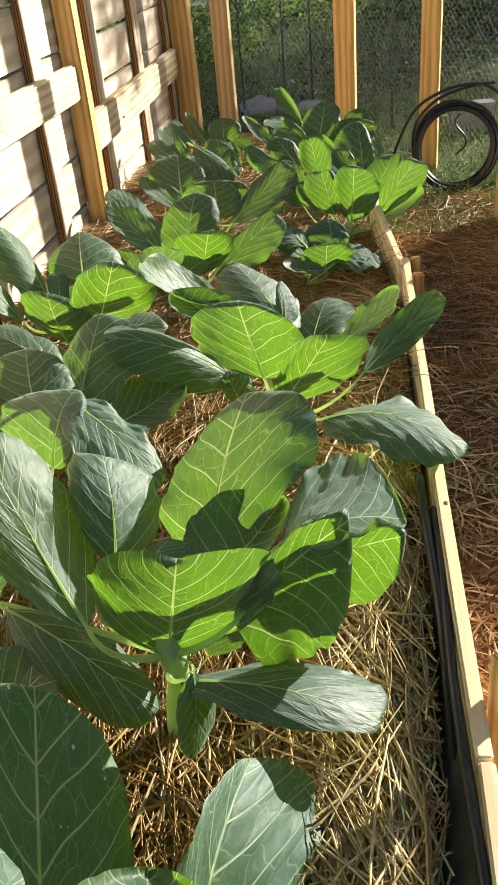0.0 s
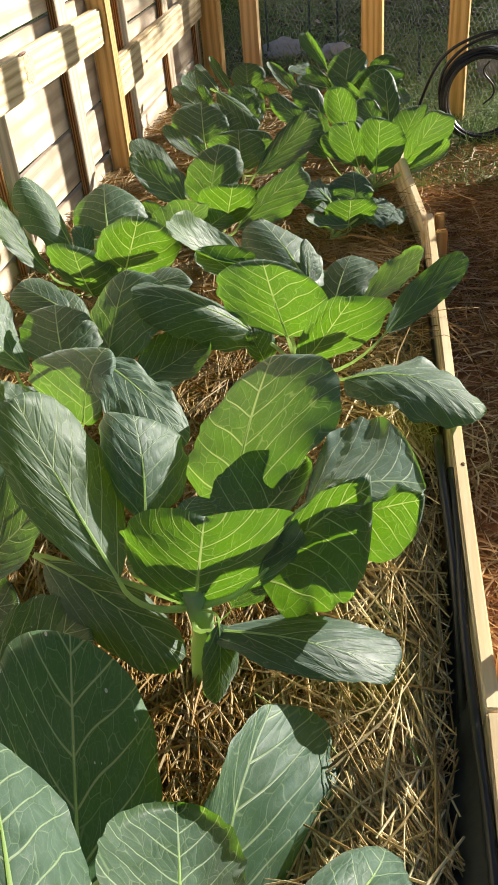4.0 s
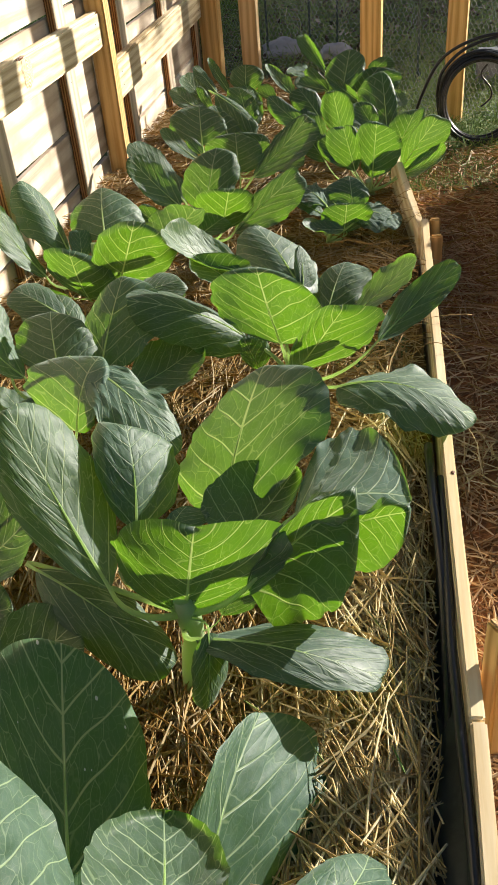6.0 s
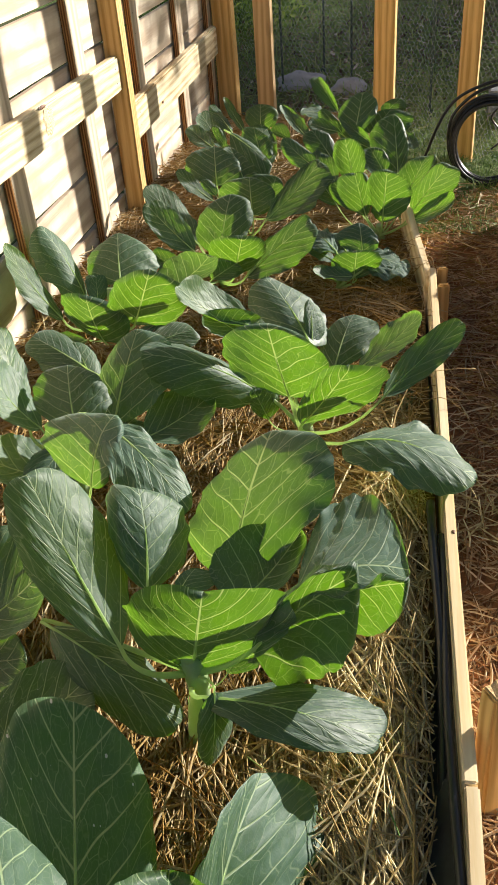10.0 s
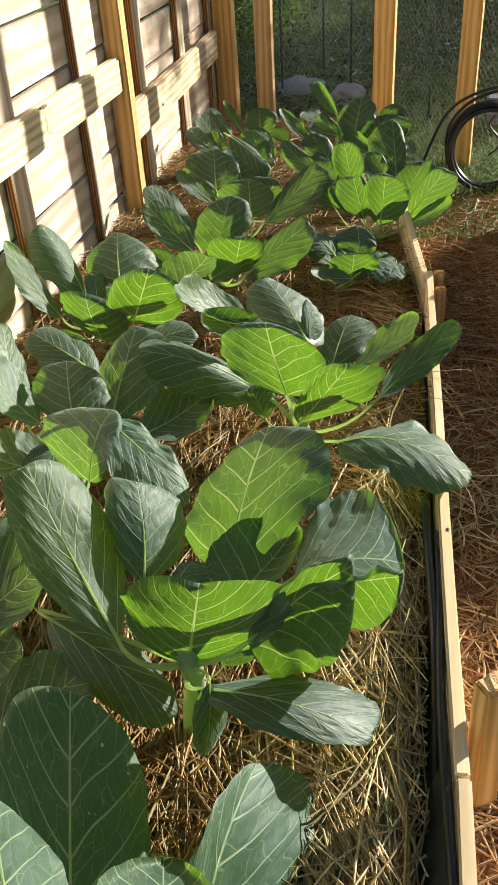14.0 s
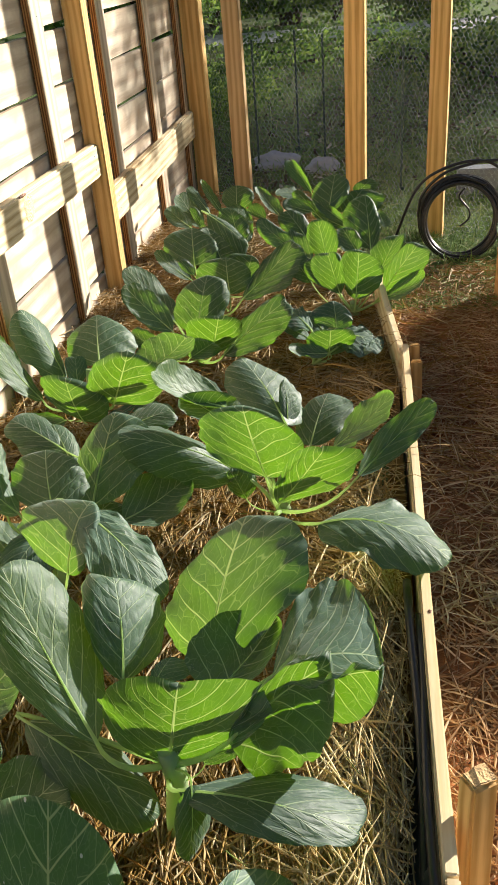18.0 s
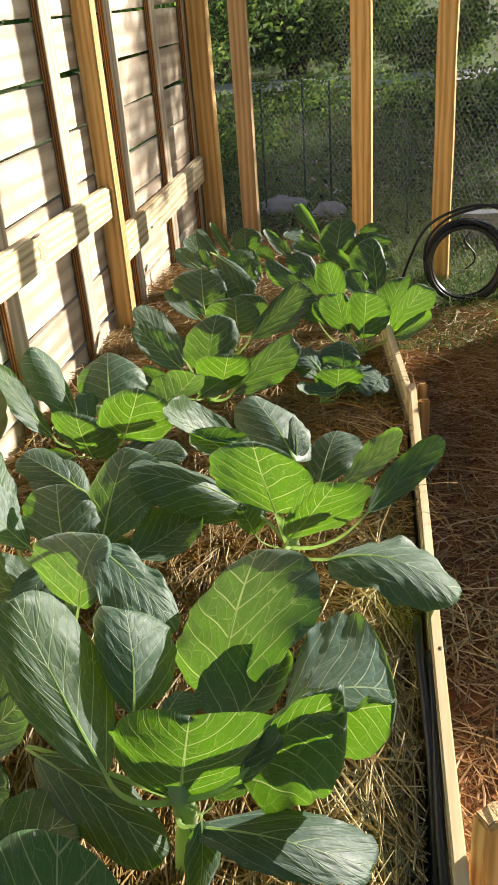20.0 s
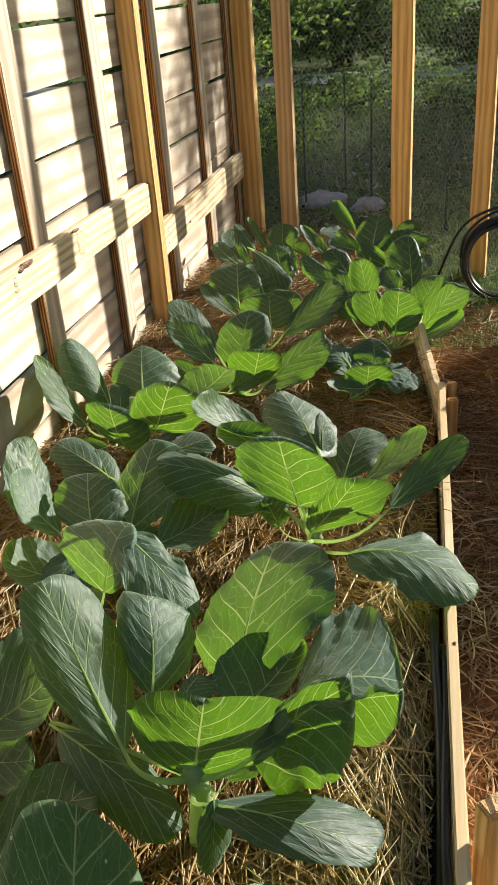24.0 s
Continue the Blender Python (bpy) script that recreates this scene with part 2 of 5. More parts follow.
def straw_material(name, *stops, thin=0.3, paled=False):
    """Dry stems, each its own tone; the last switch makes them darker and more golden inwards, paler and greyer towards
    the near edging board.
    """
    m = Mat(name, 0.65, 0.18)
    col = m.ramp(m.rand(island=True), *stops)
    n = m.noise(m.coords((1, 1, 1)), 90.0, 2)
    hsv = m.n("ShaderNodeHueSaturation")
    m.link(col, hsv.inputs["Color"])
    value = m.math("ADD", m.math("MULTIPLY", n, 0.7), 0.62)
    if paled:
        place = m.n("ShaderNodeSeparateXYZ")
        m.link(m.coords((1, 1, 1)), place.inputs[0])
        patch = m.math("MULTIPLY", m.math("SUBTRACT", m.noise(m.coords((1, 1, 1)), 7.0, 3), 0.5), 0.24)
        by_board = m.math("MULTIPLY", m.math("ADD", m.math("ADD", place.outputs[0], patch), 0.15), 6.5, clamp=True)
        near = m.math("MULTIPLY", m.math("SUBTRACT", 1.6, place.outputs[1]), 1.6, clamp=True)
        by_board = m.math("MULTIPLY", by_board, near)
        m.link(m.math("SUBTRACT", 1.12, m.math("MULTIPLY", by_board, 0.26)), hsv.inputs["Saturation"])
        m.link(m.math("ADD", 0.5, m.math("MULTIPLY", by_board, 0.018)), hsv.inputs["Hue"])
        value = m.math("MULTIPLY", value, m.math("ADD", 0.76, m.math("MULTIPLY", by_board, 0.42)))
    m.link(value, hsv.inputs["Value"])
    m.color(hsv.outputs[0])
    tr = m.n("ShaderNodeBsdfTranslucent")
    m.link(hsv.outputs[0], tr.inputs[0])
    mx = m.n("ShaderNodeMixShader")
    mx.inputs[0].default_value = thin
    m.link(m.p.outputs[0], mx.inputs[1])
    m.link(tr.outputs[0], mx.inputs[2])
    m.link(mx.outputs[0], m.t.nodes["Material Output"].inputs[0])
    return m.m


STRAW = straw_material("dry_straw", (0.0, (0.34, 0.20, 0.065)), (0.3, (0.53, 0.35, 0.140)), (0.65, (0.68, 0.51, 0.275)), (1.0, (0.85, 0.72, 0.50)), thin=0.35, paled=True)
PATH_STRAW = straw_material("trodden_straw", (0.0, (0.22, 0.11, 0.05)), (0.5, (0.52, 0.32, 0.16)), (0.85, (0.68, 0.48, 0.28)), (1.0, (0.84, 0.68, 0.47)))
GRASS = straw_material("lawn_grass", (0.0, (0.09, 0.16, 0.04)), (0.6, (0.20, 0.33, 0.08)), (0.9, (0.32, 0.42, 0.12)), (1.0, (0.46, 0.44, 0.22)))


def soil_material(name, a, b, c, scale=25.0):
    m = Mat(name, 0.95, 0.1)
    v = m.coords((1, 1, 1))
    n1 = m.noise(v, scale, 6, 0.65)
    n2 = m.noise(v, scale * 0.12, 3)
    col = m.mix(m.ramp(n1, (0.35, 0.0), (0.7, 1.0)), a, b)
    m.color(m.mix(m.ramp(n2, (0.4, 0.0), (0.62, 1.0)), col, c))
    m.bump(n1, 0.8, 0.01)
    return m.m


SOIL = soil_material("bed_soil", (0.05, 0.028, 0.015), (0.14, 0.085, 0.04), (0.10, 0.055, 0.025), 60)
CHAFF = soil_material("matted_chaff", (0.16, 0.10, 0.04), (0.36, 0.25, 0.10), (0.22, 0.14, 0.06), 90)
EARTH = soil_material("bare_earth", (0.075, 0.120, 0.034), (0.15, 0.22, 0.06), (0.11, 0.115, 0.05), 9)
PATH_EARTH = soil_material("red_brown_path", (0.26, 0.106, 0.042), (0.48, 0.225, 0.100), (0.35, 0.155, 0.070), 55)
ROAD = soil_material("pale_road", (0.50, 0.50, 0.48), (0.62, 0.62, 0.60), (0.55, 0.55, 0.54), 4)
CONCRETE = soil_material("grey_concrete", (0.17, 0.18, 0.20), (0.27, 0.28, 0.31), (0.22, 0.23, 0.25), 40)
STONE = soil_material("grey_block", (0.28, 0.28, 0.31), (0.42, 0.42, 0.45), (0.34, 0.34, 0.37), 30)


def plain(name, c, rough, metal=0.0, spec=0.5, bump=0.0, scale=40.0):
    m = Mat(name, rough, spec)
    n = m.noise(m.coords((1, 1, 1)), scale, 4)
    m.color(m.mix(m.ramp(n, (0.35, 0.0), (0.7, 1.0)), tuple(x * 0.75 for x in c), tuple(min(1, x * 1.2) for x in c)))
    m.p.inputs["Metallic"].default_value = metal
    if bump:
        m.bump(n, bump, 0.003)
    return m.m


PIPE = plain("black_poly_pipe", (0.018, 0.018, 0.020), 0.32, spec=0.5)
FABRIC = plain("black_ground_cloth", (0.085, 0.095, 0.085), 0.42, spec=0.5, bump=0.6, scale=25)
WIRE = plain("galvanised_wire", (0.36, 0.39, 0.41), 0.65, spec=0.3)
GREEN_STEEL = plain("green_steel_post", (0.02, 0.05, 0.035), 0.5)
BARK = plain("dark_bark", (0.07, 0.05, 0.035), 0.9, bump=0.8, scale=18)
FAR_LEAF = straw_material("shrub_leaves", (0.0, (0.05, 0.10, 0.03)), (0.5, (0.13, 0.22, 0.05)), (0.85, (0.24, 0.36, 0.07)), (1.0, (0.36, 0.46, 0.10)), thin=0.5)
LITTER = straw_material("leaf_litter", (0.0, (0.04, 0.028, 0.016)), (0.6, (0.12, 0.085, 0.05)), (0.88, (0.26, 0.20, 0.13)), (1.0, (0.60, 0.55, 0.46)))


# ---- building blocks ----
def mesh_from(name, verts, faces, material, smooth=False):
    me = bpy.data.meshes.new(name)
    me.from_pydata([tuple(v) for v in verts], [], faces)
    me.materials.append(material)
    if smooth:
        me.polygons.foreach_set("use_smooth", [True] * len(me.polygons))
    me.update()
    return me


def part(name, bm, material, parent, label=""):
    me = bpy.data.meshes.new(name)
    bm.to_mesh(me)
    bm.free()
    me.materials.append(material)
    ob = new(name, me)
    ob.parent = parent
    if label:
        ob["label"] = label
    return ob


def thing(name, place, label, category, group="", kind=""):
    ob = new(name)
    ob.empty_display_size = 0.05
    ob.location = place
    return tagged(ob, label, category, group, kind)


def box(size, at=(0, 0, 0), bevel=0.003, cuts=0, wobble=0.0, seed=0):
    """A sawn piece of timber: eased edges, and bowed a little along its length."""
    bm = bmesh.new()
    bmesh.ops.create_cube(bm, size=1.0)
    bmesh.ops.scale(bm, vec=size, verts=bm.verts)
    long = max(range(3), key=lambda i: size[i])
    if cuts:
        edges = [e for e in bm.edges if abs((e.verts[0].co - e.verts[1].co)[long]) > size[long] * 0.5]
        bmesh.ops.subdivide_edges(bm, edges=edges, cuts=cuts)
    if bevel:
        bmesh.ops.bevel(bm, geom=[e for e in bm.edges if e.is_manifold and e.calc_face_angle(0) > 0.5], offset=bevel, segments=2, affect="EDGES")
    if wobble:
        for v in bm.verts:
            k = v.co[long] * 2.3 + seed * 7.1
            for i in range(3):
                if i != long:
                    v.co[i] += wobble * noise.noise((k, i * 5.3, seed * 1.7))
    bmesh.ops.translate(bm, vec=at, verts=bm.verts)
    return bm


def tube(points, radii, sides=8, cap=True):
    """A round rod through points; radii: one or one a point."""
    bm = bmesh.new()
    pts = [Vector(p) for p in points]
    if not isinstance(radii, (list, tuple)):
        radii = [radii] * len(pts)
    rings, side = [], None
    for i, p in enumerate(pts):
        d = (pts[min(i + 1, len(pts) - 1)] - pts[max(i - 1, 0)]).normalized()
        ref = side if side is not None else (Vector((1, 0, 0)) if abs(d.x) < 0.8 else Vector((0, 1, 0)))
        side = (ref - d * ref.dot(d)).normalized()
        up = d.cross(side)
        rings.append([bm.verts.new(p + (side * math.cos(a) + up * math.sin(a)) * radii[i]) for a in (2 * math.pi * k / sides for k in range(sides))])
    for a, b in zip(rings, rings[1:]):
        for k in range(sides):
            f = bm.faces.new((a[k], a[(k + 1) % sides], b[(k + 1) % sides], b[k]))
            f.smooth = True
    if cap:
        bm.faces.new(rings[0][::-1])
        bm.faces.new(rings[-1])
    return bm


def strands(name, count, place, length, width, material, tilt=0.25, flat=0.45, seed=1, sag=0.12, combed=0.0, edge=None):
    """Loose straw or grass: bent blades with a triangular section, all in one mesh. place(rng, n) gives their middles;
    combed is the share that lies along the bed, and none reaches past the edge."""
    rng = np.random.default_rng(seed)
    mid = place(rng, count)
    az = rng.uniform(0, 2 * np.pi, count)
    az = np.where(rng.uniform(0, 1, count) < combed, rng.normal(1.75, 0.42, count), az)
    el = rng.normal(0, tilt, count)
    ln = rng.uniform(length[0], length[1], count)
    wd = rng.uniform(width[0], width[1], count)
    d = np.stack([np.cos(az) * np.cos(el), np.sin(az) * np.cos(el), np.sin(el)], 1)
    s = np.stack([-np.sin(az), np.cos(az), np.zeros(count)], 1)
    n = np.cross(d, s)
    if edge is not None:
        mid[:, 0] = np.minimum(mid[:, 0], edge(mid[:, 1]) - 0.5 * ln * np.abs(d[:, 0]) - rng.uniform(-0.008, 0.05, count) * (rng.uniform(0, 1, count) < 0.7))
    bend = rng.normal(0, sag, (count, 2))
    verts = np.empty((count, 4, 3, 3))
    for i, a in enumerate((-0.5, -0.17, 0.17, 0.5)):
        c = mid + d * (ln * a)[:, None] + (s * bend[:, :1] + n * bend[:, 1:]) * (ln * (0.25 - a * a))[:, None]
        taper = 1.0 if abs(a) < 0.4 else 0.7
        for j, (p, q) in enumerate(((-0.5, -0.2), (0.5, -0.2), (0.0, 0.6))):
            verts[:, i, j] = c + s * (wd * p * taper)[:, None] + n * (wd * q * flat * 2 * taper)[:, None]
    quads = []
    for i in range(3):
        for j in range(3):
            k = (j + 1) % 3
            quads.append((i * 3 + j, i * 3 + k, i * 3 + 3 + k, i * 3 + 3 + j))
    faces = (np.arange(count)[:, None, None] * 12 + np.array(quads)[None]).reshape(-1, 4)
    me = bpy.data.meshes.new(name)
    me.from_pydata(verts.reshape(-1, 3).tolist(), [], faces.tolist())
    me.materials.append(material)
    return new(name, me)


# ---- ground ----
def edge_x(y):
    """The raised bed's outer edge."""
    if y < 0.33:
        return 0.133 + (0.33 - y) * 0.018
    if y < 1.83:
        return 0.133 - (y - 0.33) * 0.030
    return 0.088 - (y - 1.83) * 0.12


def ground_z(x, y):
    fall = -0.08 * min(max((y - 2.4) / 1.1, 0.0), 1.0)
    far = 0.02 * noise.noise((x * 0.5, y * 0.5, 3.0)) if y > 3.0 else 0.0
    return fall + far + 0.006 * noise.noise((x * 6, y * 6, 0.5))


def sheet(name, xs, ys, z, material, parent=None):
    verts = [(x, y, z(x, y)) for y in ys for x in xs]
    n = len(xs)
    faces = [(j * n + i, j * n + i + 1, (j + 1) * n + i + 1, (j + 1) * n + i) for j in range(len(ys) - 1) for i in range(n - 1)]
    ob = new(name, mesh_from(name, verts, faces, material, True))
    ob.parent = parent
    return ob


def steps(a, b, n):
    return [a + (b - a) * i / n for i in range(n + 1)]


gx = [-300, -80, -30, -12, -6] + steps(-4, 4, 40) + [6, 12, 30, 80, 300]
gy = [-300, -60, -15, -5] + steps(-2, 6, 60) + steps(6.5, 14, 12) + [20, 40, 90, 300]
tagged(sheet("ground", gx, gy, ground_z, EARTH), "dark earth and thin lawn around the garden", "ground", kind="structure")
tagged(sheet("path", steps(0.02, 0.80, 18), steps(-1.2, 2.50, 60), lambda x, y: ground_z(x, y) + 0.010 - 0.10 * max(0, y - 2.38) - (0.05 if x < edge_x(y) - 0.02 else 0), PATH_EARTH),
       "red-brown trodden earth path beside the bed", "path", kind="structure")


def bed_z(x, y):
    return 0.035 + 0.048 * min(max((x + 0.17) / 0.22, 0.0), 1.0) * min(max((2.3 - y) / 0.6, 0.0), 1.0) + 0.02 * noise.noise((x * 3, y * 3, 1.0)) - 0.02 * max(0.0, (y - 2.2))


verts, faces = [], []
rows = steps(-0.8, 4.0, 60)
for y in rows:
    for i in range(13):
        x = -0.995 + (edge_x(y) - 0.012 + 0.995) * i / 12
        verts.append((x, y, bed_z(x, y)))
faces = [(j * 13 + i, j * 13 + i + 1, (j + 1) * 13 + i + 1, (j + 1) * 13 + i) for j in range(60) for i in range(12)]
tagged(new("bed_soil", mesh_from("bed_soil", verts, faces, CHAFF, True)), "matted chaff and soil filling the raised bed", "soil", kind="structure")


# ---- board fence ----
fence = thing("board_fence", (-1.0, 2.0, 0), "tall weathered horizontal board fence with narrow gaps", "fence", kind="structure")
PITCH = 0.1635
for k in range(-1, 9):
    for a, b in ((-0.2, 1.30), (1.30, 2.60), (2.63, 4.10)):
        ob = part("plank", box((0.018, b - a - 0.003, PITCH - 0.009 - 0.003 * ((k * 7) % 3)), (0, 0, 0), 0.002, 4, 0.003, k * 3 + a), GREYED, fence)
        ob.location = (0.006 - 0.002 * ((k * 5) % 3), (a + b) / 2 - 2.0, 0.119 + PITCH * (k + 0.5))
        ob.rotation_euler = (radians(0.25 * ((k * 13 + int(a * 10)) % 5 - 2)), 0, 0)
nail_mesh = None
for y in (0.45, 1.07, 1.70, 2.265, 2.86, 3.46, 4.03):
    rnd = random.Random(int(y * 100))
    ob = part("batten", box((0.020, 0.092, 1.75), (0, 0, 0), 0.003, 5, 0.004, y), GREY_V, fence, "grey weathered upright batten")
    ob.location = (0.0265, y + 0.048 - 2.0, 0.82)
    ply = part("batten_edge", box((0.020, 0.006, 1.75), (0, 0, 0), 0.001), PLY, fence, "brown layered batten edge")
    ply.location = (0.0265, y - 0.002 - 2.0, 0.82)
    for k in range(-1, 8):
        if rnd.random() < 0.35:
            continue
        if nail_mesh is None:
            first = part("nail_head", tube(((0.0360, 0, 0), (0.0372, 0, 0)), 0.0014, 6), GREEN_STEEL, fence)
            nail_mesh = first.data
        else:
            first = new("nail_head", nail_mesh)
            first.parent = fence
        first.location = (0.0, y + 0.048 + rnd.uniform(-0.028, 0.028) - 2.0, 0.12 + PITCH * k + rnd.uniform(0.02, 0.14))
ob = part("upright", box((0.064, 0.060, 1.9), (0, 0, 0), 0.004, 6, 0.004, 3), FRESH_V, fence, "fresh pine upright")
ob.location = (0.052, 2.608 - 2.0, 0.86)


def rail(y0, y1, z0, z1, high, label):
    ob = thing("fence_rail", (-0.9485, (y0 + y1) / 2, (z0 + z1) / 2), label, "rail")
    bm = box((0.033, y1 - y0, high), (0, 0, 0), 0.006, 8, 0.004, y0)
    part("timber", bm, RAIL, ob)
    for y in (y0 + 0.05, y1 - 0.05):
        for dz in (-0.022, 0.022):
            nail = tube(((0.0160, y - (y0 + y1) / 2, dz), (0.0178, y - (y0 + y1) / 2, dz)), 0.0018, 8)
            part("nail_head", nail, GREEN_STEEL, ob)
    ob.rotation_euler = (math.atan2(z1 - z0, y1 - y0), 0, 0)
    return ob


def knot(rail_ob, y, z, w, h, material, label, proud=0.0014):
    """A flat irregular knot grown into the rail's face."""
    bm = bmesh.new()
    bmesh.ops.create_icosphere(bm, subdivisions=4, radius=1.0)
    for v in bm.verts:
        k = 1 + 0.45 * noise.noise(v.co * 2.6 + Vector((y * 5, 0, z * 90)))
        v.co = Vector((v.co.x * proud, v.co.y * w * k, v.co.z * h * k))
    ob = part("knot", bm, material, rail_ob, label)
    ob.location = (0.0176, y, z)


def swirl():
    m = Mat("pine_swirl", 0.65, 0.25)
    v = m.coords((0.0, 1.9, 1.0))
    rings = m.n("ShaderNodeTexWave", wave_type="RINGS")
    rings.rings_direction = "SPHERICAL"
    rings.inputs["Scale"].default_value = 34.0
    rings.inputs["Distortion"].default_value = 1.2
    m.link(v, rings.inputs["Vector"])
    m.color(m.ramp(rings.outputs["Fac"], (0.1, (0.50, 0.34, 0.17)), (0.8, (0.80, 0.66, 0.44))))
    return m.m


SWIRL = swirl()
KNOT = plain("resinous_knot", (0.15, 0.055, 0.018), 0.5, bump=0.9, scale=160)
near_rail = rail(0.2, 2.575, 0.545, 0.515, 0.108, "pale knotty pine rail nailed across the fence battens")
far_rail = rail(2.672, 4.06, 0.332, 0.350, 0.128, "pale pine rail fixed lower between upright and corner post")

knot(near_rail, 1.90 - 1.3875, 0.051, 0.022, 0.0045, KNOT, "dark torn chip of a knot", 0.004)
knot(near_rail, 1.93 - 1.3875, 0.012, 0.032, 0.034, SWIRL, "swirling grain round a knot", 0.0022)
knot(near_rail, 1.58 - 1.3875, 0.046, 0.030, 0.008, KNOT, "dark resinous knot", 0.003)
knot(near_rail, 1.545 - 1.3875, 0.040, 0.012, 0.006, KNOT, "dark resinous knot", 0.003)
knot(far_rail, 3.02 - 3.366, -0.020, 0.007, 0.005, KNOT, "small dark knot", 0.002)
stamp_curve = bpy.data.curves.new("grade_stamp", "FONT")
stamp_curve.body = "NO.1"
stamp_curve.size = 0.026
stamp_ob = new("grade_stamp_text", stamp_curve)
bpy.context.view_layer.update()
stamp_mesh = bpy.data.meshes.new_from_object(stamp_ob.evaluated_get(bpy.context.evaluated_depsgraph_get()))
bpy.data.objects.remove(stamp_ob)
stamp_mesh.materials.clear()
stamp_mesh.materials.append(plain("stamp_ink", (0.34, 0.28, 0.22), 0.8))
stamp = new("grade_stamp", stamp_mesh)
stamp.parent = near_rail
stamp.matrix_local = Matrix.Translation((0.0188, 1.50 - 1.3875, 0.036)) @ Matrix(((0, 0, 1, 0), (0, 1, 0, 0), (-1, 0, 0, 0), (0, 0, 0, 1)))
stamp["label"] = "faded lumber grade stamp"

# ---- posts and wire at the end ----
POSTS = ((-0.9085, 4.13, 0.093, 0.093, "thick pine corner post of the wire enclosure"), (-0.693, 4.00, 0.084, 0.040, "grey-brown pine post behind the wire"),
         (-0.119, 3.77, 0.091, 0.040, "straight-grained fresh pine post"), (0.234, 3.50, 0.077, 0.040, "fresh pine post beside the coiled pipe"),
         (0.61, 3.28, 0.080, 0.040, "fresh pine post behind the second bed"))
for i, (x, y, w, d, label) in enumerate(POSTS):
    ob = thing("fence_post", (x, y, ground_z(x, y) - 0.02), label, "post", "posts of the wire enclosure")
    part("timber", box((w, d, 2.2), (0, 0, 1.1), 0.004, 6, 0.005, i + 2), TAN_V if i == 1 else FRESH_V, ob)
    ob.rotation_euler = (0, radians(-6.4 if i == 4 else 0), radians(-32 if i else 0) * 0.4)


def hex_wire(name, a, b, z0, z1, cell, radius, label, seed):
    """Hexagonal netting between two posts: each wire a thin three-sided rod, in one mesh."""
    a, b = Vector((*a, 0)), Vector((*b, 0))
    run = (b - a).normalized()
    out = Vector((-run.y, run.x, 0))
    width, dz = (b - a).length, cell * 0.75
    verts, faces = [], []

    def node(s, z):
        w = 0.010 * noise.noise((s * 3, z * 3, seed)) + 0.003 * noise.noise((s * 50, z * 50, seed))
        js = 0.012 * noise.noise((s * 13, z * 9, seed + 4))
        return a + run * (s + js) + out * w + Vector((0, 0, z + js))

    def rod(p, q):
        d = (q - p).normalized()
        s1 = d.cross(out).normalized() * radius
        o = out * radius
        k = len(verts)
        for c in (p, q):
            verts.extend((c + s1, c - s1 * 0.5 + o * 0.87, c - s1 * 0.5 - o * 0.87))
        faces.extend(((k, k + 1, k + 4, k + 3), (k + 1, k + 2, k + 5, k + 4), (k + 2, k, k + 3, k + 5)))

    nx, nz = int(width / cell), int((z1 - z0) / dz)
    for j in range(nz):
        for i in range(nx):
            s = (i + 0.5 * (j % 2)) * cell
            z = z0 + j * dz
            low, top = node(s, z), node(s, z + dz * 0.42)
            rod(low, top)
            rod(top, node(s + cell / 2, z + dz))
            rod(top, node(s - cell / 2, z + dz))
    ob = new(name, mesh_from(name, verts, faces, WIRE))
    return tagged(ob, label, "wire netting", kind="stuff")


WIRE_LINE = ((-0.87, 4.19), (-0.69, 4.03), (-0.12, 3.80), (0.235, 3.53), (0.75, 3.20))
for i, (p, q) in enumerate(zip(WIRE_LINE, WIRE_LINE[1:])):
    hex_wire("chicken_wire", p, q, -0.08, 1.15, 0.0225, 0.00050, "rusty grey hexagonal chicken wire stretched between posts", i * 3)

# ---- bed boards ----
def bed_board(a, b, top, label, seed):
    a, b = Vector((*a, top)), Vector((*b, top))
    ob = thing("bed_board", (a + b) / 2 - Vector((0, 0, 0.07)), label, "board", "boards edging the raised bed")
    part("timber", box((0.0185, (b - a).length, 0.14), (0, 0, 0), 0.0025, 8, 0.003, seed), FRESH_Y, ob)
    ob.rotation_euler = (0, 0, math.atan2(b.y - a.y, b.x - a.x) - math.pi / 2)
    return ob


BOARDS = [bed_board((0.158, -0.9), (0.141, 0.331), 0.158, "pale sawn pine board edging the straw bed", 1),
          bed_board((0.139, 0.334), (0.094, 1.84), 0.160, "long pale pine board on edge beside the path", 2),
          bed_board((0.086, 1.80), (0.006, 2.46), 0.152, "pine board edging the far end of the bed", 3)]


END_GRAIN = plain("sawn_end_grain", (0.66, 0.44, 0.22), 0.85, spec=0.15, bump=0.9, scale=260)


def stake(place, top, w, d, label, lean=(0, 0)):
    ob = thing("stake", place, label, "stake", "stakes holding the boards")
    bm = box((w, d, top + 0.06), (0, 0, (top - 0.06) / 2), 0.004, 3, 0.002, top)
    part("timber", bm, FRESH_V, ob)
    ob.rotation_euler = (radians(lean[0]), radians(lean[1]), radians(6))
    return ob


